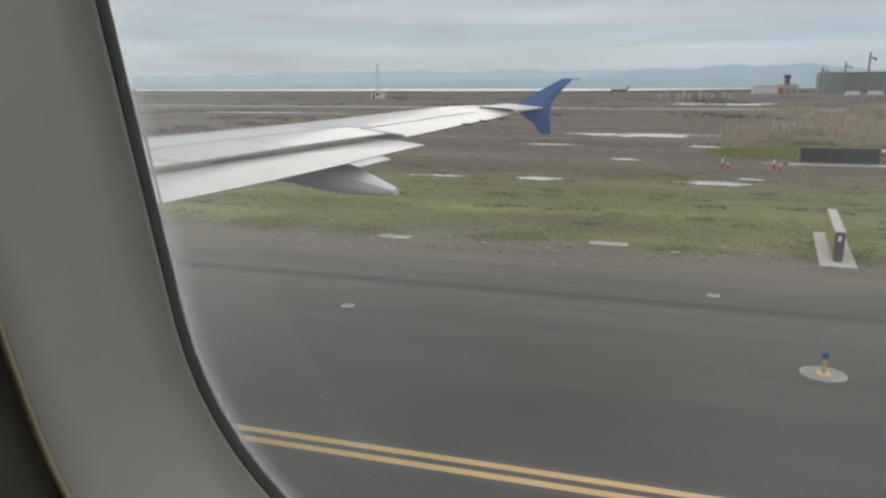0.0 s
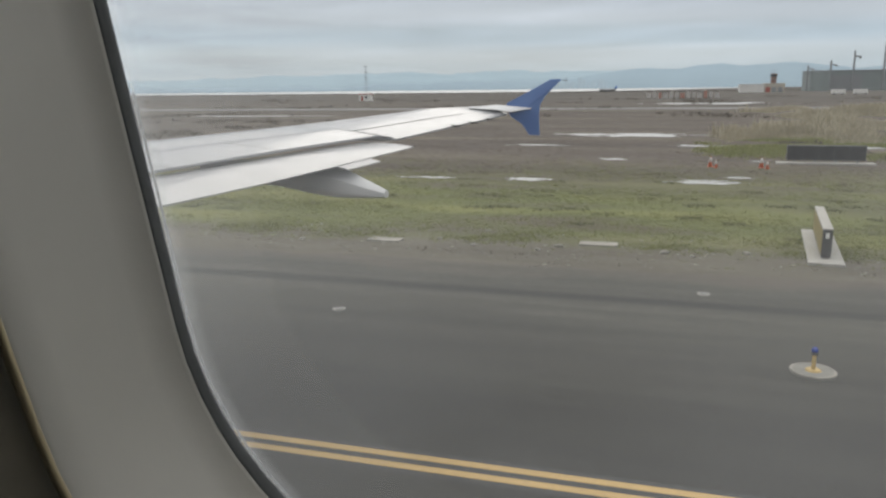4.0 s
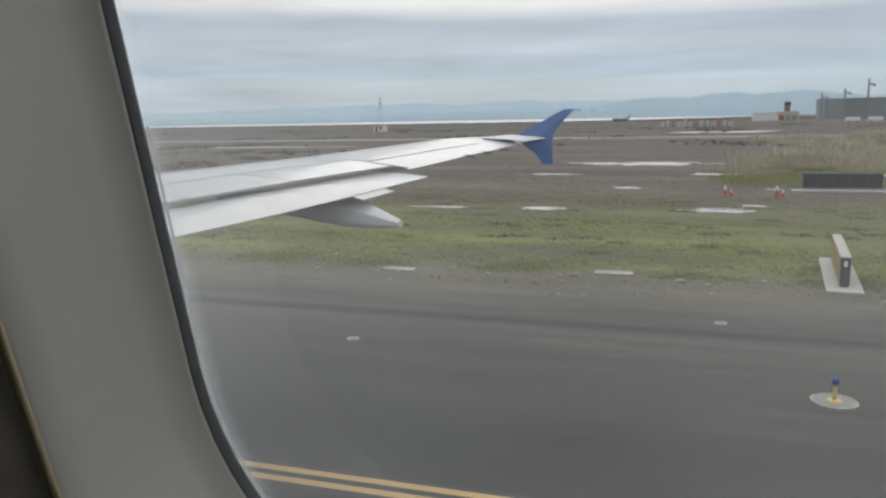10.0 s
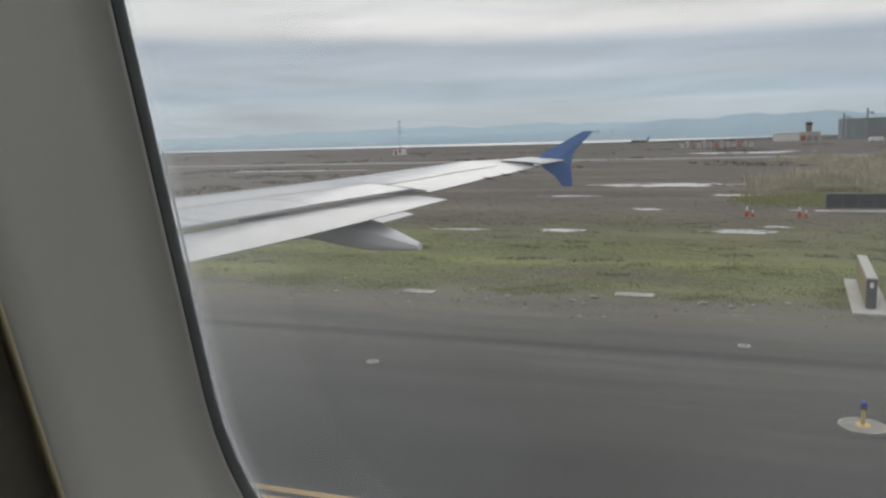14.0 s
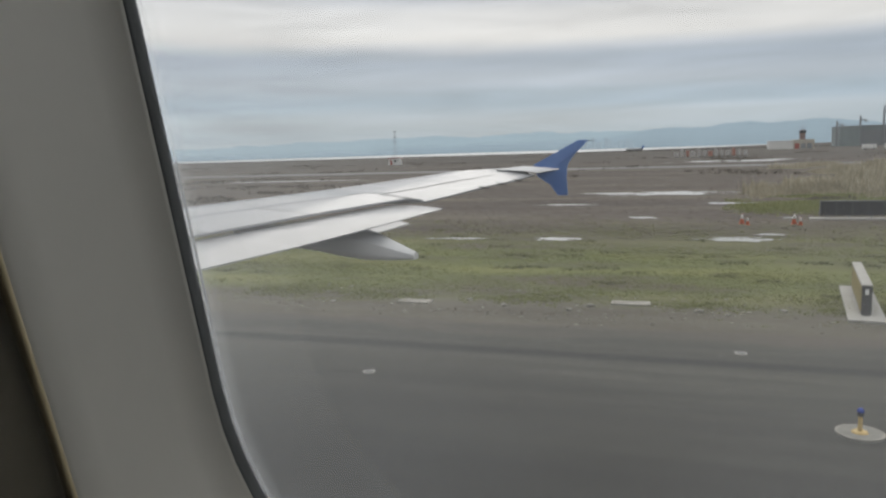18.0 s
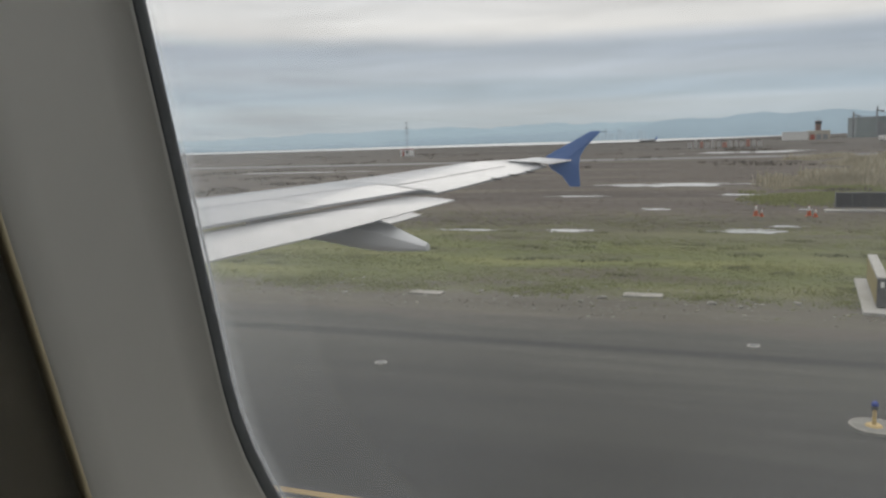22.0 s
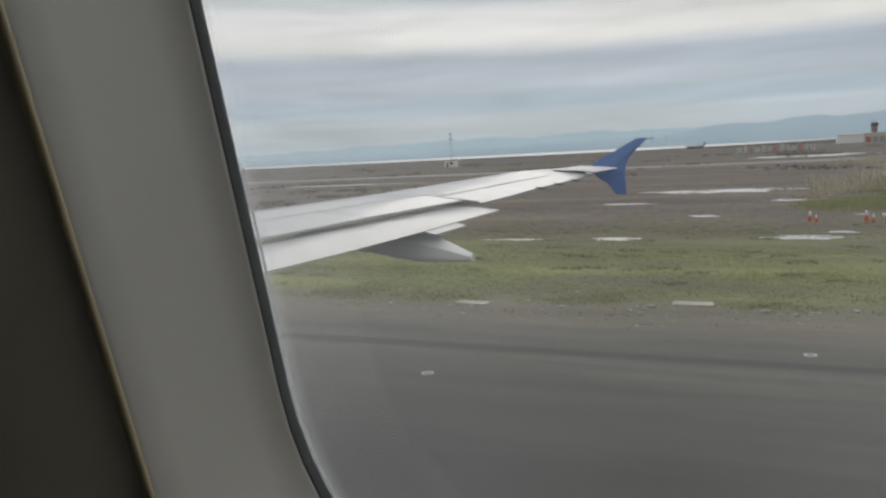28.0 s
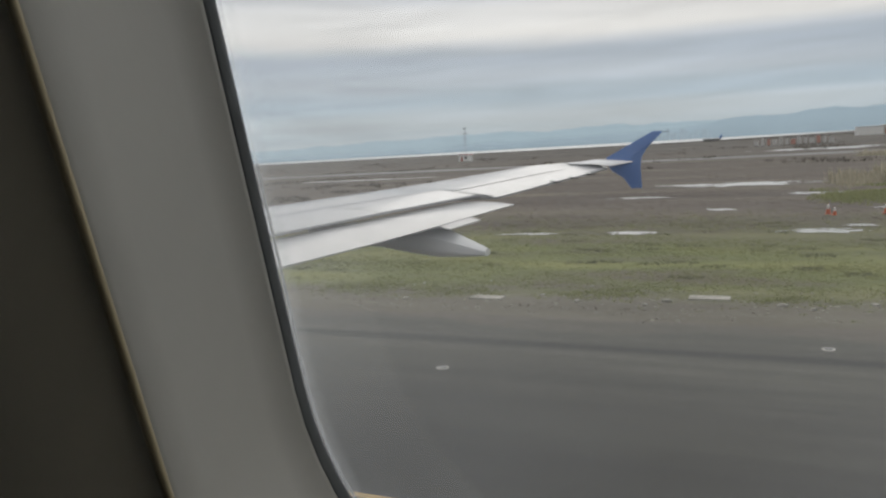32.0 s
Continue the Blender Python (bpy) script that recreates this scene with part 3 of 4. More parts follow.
def x_le(y):
    return -4.6 - 0.52 * (15.4 - y) if y < 14.8 else -4.912 + 1.35 * ((y - 14.8) / 0.62) ** 2.2


def z_te(y):
    return float(np.interp(y, [0, 7.73, 9.5, 10.66, 11.6, 11.64, 12.58, 13.4, 14.5, 15.5], [3.18, 3.495, 3.578, 3.622, 3.658, 3.600, 3.67, 3.745, 3.81, 3.91]))


def z_le(y):
    return float(np.interp(y, [0, 7.45, 9.6, 10.9, 11.9, 13, 14.3, 15.0, 15.45], [3.18, 3.595, 3.702, 3.766, 3.824, 3.890, 3.980, 4.03, 4.07]))


CREST = [(0.0, -0.10), (0.012, -0.055), (0.04, -0.02), (0.10, 0.0), (0.2, 0.016), (0.35, 0.033), (0.5, 0.046), (0.6, 0.050), (0.7, 0.046), (0.85, 0.026), (1.0, 0.0)]


def upper(y, s, lift=0.0):
    h = float(np.interp(s, [c[0] for c in CREST], [c[1] for c in CREST])) * min(1.0, max(0.35, (17.5 - y) / 6))
    x = x_le(y) + (x_te(y) - x_le(y)) * s
    return Vector((x, y, z_le(y) + (z_te(y) - z_le(y)) * s + h + lift))


def lower(y, s):
    t = (0.42 - 0.019 * y) * math.sin(math.pi * min(1, s ** 0.62)) + 0.025
    u = upper(y, s)
    return Vector((u.x, u.y, u.z - t))


ys = [0.2, 1.5, 3, 4.5, 6, 7, 8, 9, 10, 11, 11.6, 11.64, 12, 13, 13.8, 14.4, 14.8, 15.0, 15.15, 15.28, 15.38]
ss = [c[0] for c in CREST]
rings = []
for y in ys:
    rings.append([upper(y, s) for s in ss] + [lower(y, s) for s in reversed(ss[1:])] + [upper(y, 0) - Vector((0, 0, 0.05))])
v, f = loft(rings)
wing_skin = raw_part("wing_skin", [WINV @ p for p in v], f, [WING_PAINT, WING_UNDER], airliner_wing, "light grey painted wing skin with rivet dirt", True)
for p in wing_skin.data.polygons:
    if p.normal.z < -0.2:
        p.material_index = 1


def panel(name, y0, y1, s0, s1, material, lift=0.007, label="", parent=None, gap=0.012, ny=5):
    """A thin panel that lies on the wing's upper skin: spoiler, aileron, slat or access strip."""
    top, low = [], []
    for i in range(ny + 1):
        y = y0 + gap + (y1 - y0 - 2 * gap) * i / ny
        for k in range(5):
            s = s0 + (s1 - s0) * k / 4
            top.append(upper(y, s, lift))
            low.append(upper(y, s, -0.004))
    vs, fs = top + low, []
    n = len(top)
    for i in range(ny):
        for k in range(4):
            a = i * 5 + k
            fs.append((a, a + 1, a + 6, a + 5))
            fs.append((n + a, n + a + 5, n + a + 6, n + a + 1))
    rim = [k for k in range(5)] + [i * 5 + 4 for i in range(1, ny + 1)] + [ny * 5 + k for k in (3, 2, 1, 0)] + [i * 5 for i in range(ny - 1, 0, -1)]
    for a, b in zip(rim, rim[1:] + rim[:1]):
        fs.append((a, b, n + b, n + a))
    ob = raw_part(name, [WINV @ p for p in vs], fs, material, parent or airliner_wing, label, True)
    ob.data.set_sharp_from_angle(angle=radians(35))
    return ob


for y0, y1 in ((3.9, 5.85), (5.85, 7.73), (7.73, 9.45), (9.45, 11.58)):
    panel("spoiler", y0, y1, 0.64, 0.995, WING_PAINT)
aileron = panel("aileron", 11.64, 14.75, 0.66, 0.998, WING_PAINT, 0.005)
for y0, y1 in ((2.2, 5.0), (5.0, 7.8), (7.8, 10.6), (10.6, 13.2), (13.2, 14.8)):
    panel("slat", y0, y1, 0.02, 0.16, WING_PAINT, 0.004, gap=0.004)

# dark joints between the panels
for y0, y1 in ((3.9, 11.58), (11.64, 14.75)):
    panel("panel_joint", y0, y1, 0.634, 0.645, JOINT, 0.009, gap=0.0, ny=12, parent=wing_skin)
for y in (5.85, 7.73, 9.45, 11.61):
    panel("panel_joint", y - 0.016, y + 0.016, 0.645, 0.99, JOINT, 0.009, gap=0.0, ny=1, parent=wing_skin)

# flap: hangs aft of and below the trailing edge
def flap_ring(y, skew=0.0):
    zf = float(np.interp(y, [2, 6.51, 7.84, 9.0, 11.06], [2.98, 3.22, 3.29, 3.37, 3.53]))
    zt = z_te(y)
    prof = [(-0.45, zt - 0.19), (-0.34, zt - 0.125), (-0.16, zt - 0.085), (0.06, zt - 0.072), (0.38, (zt - 0.07) * 0.62 + zf * 0.38 + 0.014), (0.70, (zt - 0.07) * 0.3 + zf * 0.7 + 0.012), (1.0, zf)]
    low = [(1.0, zf - 0.014), (0.65, zf - 0.03), (0.2, zt - 0.22), (-0.2, zt - 0.27), (-0.42, zt - 0.25)]
    k = lambda dx: y + skew * (1.0 - dx)
    return [Vector((x_te(k(dx)) + dx, k(dx), z)) for dx, z in prof + low]


rings = [flap_ring(y) for y in (1.2, 3, 4.5, 6, 7, 8, 9, 10, 10.6)] + [flap_ring(11.04, 0.38)]
v, f = loft(rings)
flap = raw_part("flap", [WINV @ p for p in v], f, FLAP_PAINT, airliner_wing, "extended pale grey trailing-edge flap", False)
# small tab on the flap's edge over the fairing
tab = []
for y in (9.30, 9.98):
    zf = float(np.interp(y, [6.51, 7.84, 9.0, 11.06], [3.22, 3.29, 3.37, 3.53]))
    a = 0.06
    tab.append([Vector((x_te(y) + 0.90, y, zf + 0.018)), Vector((x_te(y) + 1.10 + a, y, zf - 0.050)), Vector((x_te(y) + 1.10 + a, y, zf - 0.064)), Vector((x_te(y) + 0.90, y, zf - 0.03))])
v, f = loft(tab)
raw_part("flap_tab", [WINV @ p for p in v], f, FLAP_PAINT, flap)


# flap track fairing: a canoe with a blunt upright tail
def canoe(yc, dx=0.0, dz=0.0):
    rings = []
    for x, bot, top, half in ((-6.6, 3.28, 3.33, 0.02), (-6.2, 3.17, 3.40, 0.10), (-5.7, 3.10, 3.44, 0.155), (-5.25, 3.06, 3.46, 0.18), (-4.8, 2.98, 3.46, 0.19), (-4.38, 2.925, 3.385, 0.175), (-4.1, 2.925, 3.255, 0.15), (-3.85, 2.93, 3.14, 0.115), (-3.65, 2.94, 3.045, 0.085)):
        h = top - bot
        side = ((half * 0.35, bot), (half * 0.8, bot + h * 0.05), (half * 0.97, bot + h * 0.16), (half, bot + h * 0.30), (half * 0.97, bot + h * 0.62), (half * 0.5, top - h * 0.12), (0.0, top))
        ring = [Vector((x + dx, yc + w, z + dz)) for w, z in side] + [Vector((x + dx, yc - w, z + dz)) for w, z in reversed(side[:-1])]
        rings.append(ring)
    return loft(rings)


v, f = canoe(9.55)
raw_part("flap_track_fairing", [WINV @ p for p in v], f, WING_UNDER, airliner_wing, "pale grey canoe-shaped flap track fairing", True).data.set_sharp_from_angle(angle=radians(28))
v, f = canoe(5.6, -1.35, -0.22)
raw_part("flap_track_fairing", [WINV @ p for p in v], f, WING_UNDER, airliner_wing, "pale grey canoe-shaped flap track fairing", True).data.set_sharp_from_angle(angle=radians(28))

# wingtip fence: one swept plate above and below the tip
prof = [(-3.17, 4.10), (-2.72, 4.338), (-2.255, 4.584), (-2.064, 4.584), (-2.063, 4.558), (-2.363, 4.256), (-2.452, 4.11), (-2.474, 4.047), (-2.49, 3.85), (-2.468, 3.455), (-2.678, 3.458), (-2.842, 3.689), (-3.064, 3.83), (-3.14, 3.95)]
fl = []
for side in (0, 1):
    for x, z in prof:
        edge = 0.012
        fl.append(Vector((x, 15.40 + (edge if side else -edge) + 0.10 * (z - 3.95) * (1 if z > 3.95 else -0.4), z)))
mid = [Vector((-2.74, 15.40 + sgn * 0.03, 4.02)) for sgn in (-1, 1)]
n = len(prof)
fl += mid
ff = [(k, (k + 1) % n, n + (k + 1) % n, n + k) for k in range(n)]
ff += [(k, (k + 1) % n, 2 * n) for k in range(n)] + [(n + k, n + (k + 1) % n, 2 * n + 1) for k in range(n)]
raw_part("wingtip_fence", [WINV @ p for p in fl], ff, BLUE_PAINT, airliner_wing, "blue painted wingtip fence")
# tip fairing with a small pod, and hinge fairings along the aileron
face = [(-3.95, 15.22, 4.030), (-3.37, 15.37, 4.080), (-3.0, 15.38, 4.048), (-2.64, 15.375, 4.010), (-2.64, 15.36, 3.998), (-2.86, 15.28, 3.966), (-3.06, 15.22, 3.934), (-3.40, 15.20, 3.985), (-3.93, 15.20, 4.018)]
v, f = loft([[Vector(p) for p in face], [Vector((p[0], max(p[1] + 0.01, 15.389 if p[0] > -3.5 else 15.24), p[2] - 0.012)) for p in face]])
raw_part("tip_fairing", [WINV @ p for p in v], f, TIP_PAINT, airliner_wing, "white pointed wingtip fairing")
for y in (13.35, 13.95, 14.55):
    bm = bmesh.new()
    rod(bm, (x_te(y) - 0.05, y, z_te(y) + 0.012), (x_te(y) + 0.15, y + 0.02, z_te(y) - 0.022), 0.016, 0.008, 6)
    part("static_wick", bm, TYRE, aileron, "thin black static wick").data.transform(WINV)

part("static_wick", rod(bmesh.new(), (-2.08, 15.462, 4.565), (-1.92, 15.465, 4.555), 0.008, 0.004, 6), TYRE, airliner_wing, "thin black static wick").data.transform(WINV)

# ---- ground, pavement, water ----
def sheet(name, pts, z, material, label, category, parent=None, kind="structure"):
    ob = raw_part(name, [(x, y, z) for x, y in pts], [tuple(range(len(pts)))], material, parent)
    return tagged(ob, label, category, kind=kind)


BIG = 4900
gv, gf = [], []
gx = [-BIG, -900, -200, -60, 0, 60, 200, 900, BIG]
gy = [-BIG, -300, -60, 0, 18, 40, 80, 160, 400, 900, BIG]
for y in gy:
    for x in gx:
        gv.append((x, y, 0.0))
for j in range(len(gy) - 1):
    for i in range(len(gx) - 1):
        a = j * len(gx) + i
        gf.append((a, a + 1, a + len(gx) + 1, a + len(gx)))
tagged(raw_part("ground", gv, gf, ground_material()), "flat brown salt marsh with a green grass verge", "ground", kind="structure")

ASPHALT = asphalt_material()
# taxiway with a slightly ragged outer edge, a few centimetres proud of the verge
edge = []
rr = random.Random(4)
for k in range(0, 601):
    x = -180 + 0.6 * k
    edge.append((x, 18.0 + 0.45 * noise.noise((x * 0.11, 1.0, 0)) + 0.30 * noise.noise((x * 0.43, 4.0, 0)) + rr.uniform(-0.07, 0.07)))
top = [(-180, -40)] + edge + [(180, -40)]
verts = [(x, y, 0.03) for x, y in top] + [(x, y, -0.05) for x, y in top]
n = len(top)
faces = [tuple(range(n))] + [(k, (k + 1) % n, n + (k + 1) % n, n + k) for k in range(n)]
taxiway = tagged(raw_part("road", verts, faces, ASPHALT), "worn grey asphalt taxiway with dark streaks", "taxiway", kind="structure")
# distant runway strip across the marsh
sheet("runway", [(-900, 158), (900, 158), (900, 172), (-900, 172)], 0.05, plain("old_runway", (0.20, 0.20, 0.20), 0.9, 0, 0.2, 0.05), "pale grey runway strip across the marsh", "runway")


def strip(name, y0, y1, z, material, label, parent=None):
    vs, fs = [], []
    xs = [-150 + 3 * k for k in range(101)]
    for x in xs:
        j = 0.004 * math.sin(x * 1.7)
        vs += [(x, y0 + j, z), (x, y1 + j, z)]
    for k in range(len(xs) - 1):
        fs.append((2 * k, 2 * k + 2, 2 * k + 3, 2 * k + 1))
    ob = raw_part(name, vs, fs, material, parent)
    return tagged(ob, label) if parent else ob


edge_lines = tagged(empty("taxiway_edge_marking", (0, 8, 0.03)), "double yellow taxiway edge line with dark borders", "road marking", kind="structure")
for nm, y0, y1, z, mt, lb in (("dark_border", 7.37, 7.95, 0.034, BLACK_EDGE, "faded black border"), ("yellow_line", 7.475, 7.60, 0.038, YELLOW, "worn yellow line"), ("yellow_line", 7.72, 7.845, 0.038, YELLOW, "worn yellow line")):
    ob = strip(nm, y0 - 8, y1 - 8, z - 0.03, mt, lb, edge_lines)


# the junction that the aeroplane has just left, behind it
def ribbon(name, pts, width, z, material, parent, label=""):
    """A painted line of even width along a row of points."""
    vs, fs = [], []
    for k, (x, y) in enumerate(pts):
        ax, ay = pts[max(0, k - 1)]
        bx, by = pts[min(len(pts) - 1, k + 1)]
        d = math.hypot(bx - ax, by - ay)
        nx, ny = -(by - ay) / d * width / 2, (bx - ax) / d * width / 2
        vs += [(x + nx, y + ny, z), (x - nx, y - ny, z)]
    for k in range(len(pts) - 1):
        fs.append((2 * k, 2 * k + 2, 2 * k + 3, 2 * k + 1))
    return raw_part(name, vs, fs, material, parent, label)


def arc(cx, cy, r, a0, a1, n=40):
    return [(cx + r * math.cos(radians(a0 + (a1 - a0) * k / n)), cy + r * math.sin(radians(a0 + (a1 - a0) * k / n))) for k in range(n + 1)]


branch = arc(42, 47, 29.5, -90, 0, 24) + [(74, 90), (80, 200), (112, 200), (104, 90)] + arc(134, 47, 29.5, 180, 270, 24)
sheet("road_branch", branch, 0.026, ASPHALT, "grey asphalt taxiway branching off across the marsh", "taxiway")
sheet("road_entry", [(60, -39), (96, -39), (190, -190), (154, -190)], 0.026, ASPHALT, "grey asphalt taxiway joining the main one", "taxiway")
turn_lines = tagged(empty("taxiway_turn_marking", (0, 0, 0.03)), "double yellow edge line curving into the branch taxiway", "road marking", kind="structure")
for r in (36.35, 36.65):
    ribbon("yellow_line", arc(42, 47, r, -90, 0), 0.15, 0.008, YELLOW, turn_lines, "worn yellow line")
ribbon("dark_border", arc(42, 47, 36.5, -90, 0), 0.75, 0.004, BLACK_EDGE, turn_lines, "faded black border")
for k in range(5):
    a = radians(-72 + 14 * k)
    ribbon("shoulder_bar", [(42 + q * math.cos(a), 47 + q * math.sin(a)) for q in (30.5, 36.0)], 0.8, 0.008, YELLOW, turn_lines, "broad yellow shoulder bar")
centre_lines = tagged(empty("taxiway_centre_marking", (0, 0, 0.03)), "single yellow taxiway centre lines that cross at the junction", "road marking", kind="structure")
ribbon("yellow_line", arc(49, 58, 54, -90, -8), 0.30, 0.010, YELLOW, centre_lines, "curved worn yellow line")
ribbon("yellow_line", [(82 + 0.5 * k, -36 + 1.2 * k) for k in range(60)], 0.30, 0.014, YELLOW, centre_lines, "straight worn yellow line")
side_bars = tagged(empty("shoulder_bar_marking", (22, 8, 0.03)), "broad weathered yellow bar across the taxiway shoulder", "road marking", kind="structure")
ribbon("yellow_bar", [(0.4, 0.1), (0.0, 5.3)], 0.85, 0.008, YELLOW, side_bars, "weathered yellow bar")


def puddle(x, y, rx, ry, seed):
    """A shallow pool on a fine grid: ragged shores and muddy islands where the ground pokes through."""
    nx, ny = 84, 22
    vs, fs, index = [], [], {}

    def corner(i, j):
        if (i, j) not in index:
            index[i, j] = len(vs)
            vs.append((1.35 * rx * (2 * i / nx - 1), 1.35 * ry * (2 * j / ny - 1), 0.0))
        return index[i, j]

    for i in range(nx):
        for j in range(ny):
            u, v = 1.35 * (2 * (i + 0.5) / nx - 1), 1.35 * (2 * (j + 0.5) / ny - 1)
            if u * u + v * v + 1.1 * noise.noise((u * 2.0, v * 1.6, seed)) + 0.7 * noise.noise((u * 6.5, v * 3.4, seed + 3.0)) < 0.66:
                fs.append((corner(i, j), corner(i + 1, j), corner(i + 1, j + 1), corner(i, j + 1)))
    ob = raw_part("puddle", vs, fs, PUDDLE)
    ob.location = (x, y, 0.02)
    return tagged(ob, "shallow rainwater puddle reflecting the sky on the marsh", "puddle", "puddles on the marsh", "structure")


PUDDLES = ((-6.3, 36.2, 1.2, 0.9), (-3.0, 47.7, 1.0, 1.0), (2.0, 36.6, 1.9, 1.2), (3.6, 38.6, 0.9, 0.6), (3.0, 59.5, 2.6, 1.5), (12.0, 59.0, 3.4, 2.2), (-9.6, 58.8, 2.4, 0.9), (-2.6, 72.5, 7.0, 3.4), (-76.0, 122.0, 20.0, 2.6), (12.0, 215.0, 16.0, 16.0), (20, 92, 3, 2.0), (-11.4, 36.0, 1.8, 0.5), (5.4, 47.5, 0.5, 0.5))
for k, (x, y, rx, ry) in enumerate(PUDDLES):
    puddle(x, y, rx, ry * 0.75, 40 + k)

# the bay beyond the shore
sheet("water", [(-BIG, 905), (-420, 905), (-160, 960), (-60, 1150), (40, 1500), (200, 2300), (480, 3600), (900, 4300), (BIG, 4600), (BIG, BIG), (-BIG, BIG)], 0.08, BAY, "calm grey bay water reflecting the bright sky", "water")


# ---- distance: hills across the bay ----
def ridge(name, dist, knots, wob, material, label, seed):
    r = random.Random(seed)
    vs, fs = [], []
    azs = [-75 + 0.25 * k for k in range(601)]
    for a in azs:
        h = float(np.interp(a, [k[0] for k in knots], [k[1] for k in knots]))
        h += wob * noise.noise((a * 0.22, seed, 0)) + wob * 0.5 * noise.noise((a * 0.7, seed, 3)) + wob * 0.22 * noise.noise((a * 2.3, seed, 5)) + wob * 0.08 * noise.noise((a * 6.0, seed, 8))
        h = max(4, h)
        x, y = dist * math.sin(radians(a)), dist * math.cos(radians(a))
        vs += [(x, y, -2), (x, y, h), (x * 1.05, y * 1.05, h * 0.7), (x * 1.05, y * 1.05, -2)]
    for k in range(len(azs) - 1):
        for j in range(4):
            fs.append((4 * k + j, 4 * k + (j + 1) % 4, 4 * k + 4 + (j + 1) % 4, 4 * k + 4 + j))
    return tagged(raw_part(name, vs, fs, material, None, "", True), label, "hills", kind="structure")


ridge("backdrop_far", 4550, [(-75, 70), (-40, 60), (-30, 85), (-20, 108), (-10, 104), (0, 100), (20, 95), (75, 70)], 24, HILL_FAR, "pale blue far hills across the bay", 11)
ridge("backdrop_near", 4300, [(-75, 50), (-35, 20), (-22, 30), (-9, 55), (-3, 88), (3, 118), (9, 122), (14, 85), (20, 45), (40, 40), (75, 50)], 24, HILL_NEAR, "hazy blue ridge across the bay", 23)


# faint towers of a far city
cv, cf = [], []
rc = random.Random(31)
for k in range(16):
    az = -8.2 + 0.26 * k + rc.uniform(-0.08, 0.08)
    h, w = rc.choice((32, 40, 48, 58, 74)) * (1.25 if 5 < k < 10 else 0.85), rc.uniform(4, 9)
    x, y = 4150 * math.sin(radians(az)), 4150 * math.cos(radians(az))
    k0 = len(cv)
    cv += [(x - w, y, -2), (x + w, y, -2), (x + w, y + 12, -2), (x - w, y + 12, -2), (x - w, y, h), (x + w, y, h), (x + w, y + 12, h), (x - w, y + 12, h)]
    cf += [tuple(k0 + i for i in q) for q in ((0, 1, 5, 4), (1, 2, 6, 5), (2, 3, 7, 6), (3, 0, 4, 7), (4, 5, 6, 7))]
tagged(raw_part("backdrop_city", cv, cf, haze_material("hazy_city", (0.31, 0.385, 0.44), 0.95)), "hazy towers of a far city across the bay", "skyline", kind="structure")


# ---- growth: tufts, reeds, shore scrub ----
def blades(name, count, place, size, spread, lean, material, label, category, seed, per=4, width=0.18):
    r = random.Random(seed)
    vs, fs = [], []
    for _ in range(count):
        x, y = place(r)
        s = size(r, x, y)
        for _ in range(per):
            a = r.uniform(0, 6.283)
            bx, by = x + r.uniform(-spread, spread) * s, y + r.uniform(-spread, spread) * s * 0.6
            w = width * s * r.uniform(0.6, 1.3)
            tx, ty = lean * s * math.cos(a) * r.random(), lean * s * math.sin(a) * r.random()
            hgt = s * r.uniform(0.55, 1.1)
            k = len(vs)
            ca, sa = math.cos(a + 1.57), math.sin(a + 1.57)
            vs += [(bx - w * ca, by - w * sa, -0.02), (bx + w * ca, by + w * sa, -0.02), (bx + w * 0.6 * ca + tx * 0.6, by + w * 0.6 * sa + ty * 0.6, hgt * 0.65), (bx + tx, by + ty, hgt)]
            fs += [(k, k + 1, k + 2), (k, k + 2, k + 3)]
    me = bpy.data.meshes.new(name)
    me.from_pydata(vs, [], fs)
    me.materials.append(material)
    return tagged(new(name, me), label, category, kind="stuff")


def verge(r):
    while True:
        y = r.triangular(18.6, 50, 25)
        x = r.uniform(-1.25, 0.75) * y
        if noise.noise((x * 0.10, y * 0.30, 2.0)) + r.uniform(-0.45, 0.45) > (0.30 if y < 22.2 else -0.15):
            return x, y


def marsh(r):
    while True:
        y = 36 + 150 * r.random() ** 1.6
        x = r.uniform(-1.3, 0.8) * y
        if all(((x - px) / (prx + 1.2)) ** 2 + ((y - py) / (pry + 1.2)) ** 2 > 1.5 for px, py, prx, pry in PUDDLES):
            return x, y


def reedbed(r):
    while True:
        y = 62 + 100 * r.random() ** 1.2
        az = r.triangular(3.0, 19, 13)
        x = y * math.tan(radians(az))
        if noise.noise((x * 0.13, y * 0.06, 9.0)) + r.uniform(-0.16, 0.16) > 0.02 + 0.05 * max(0.0, 9.0 - az):
            return x, y


def hummocks(r):
    while True:
        y = r.triangular(48, 72, 60)
        x = y * math.tan(radians(r.triangular(2, 19, 12)))
        if noise.noise((x * 0.12, y * 0.2, 19.0)) + r.uniform(-0.2, 0.2) > 0.02:
            return x, y


def weed_clumps(r):
    return r.uniform(-26, 8), r.triangular(22.5, 46, 26)


def edge_tufts(r):
    while True:
        x, y = r.uniform(-26, 8), r.triangular(20.2, 23.4, 21.2)
        if noise.noise((x * 0.35, y * 0.6, 4.0)) + r.uniform(-0.2, 0.2) > 0.08:
            return x, y


def shore(r):
    return r.uniform(-1100, 900), 760 + 140 * r.random() ** 0.5


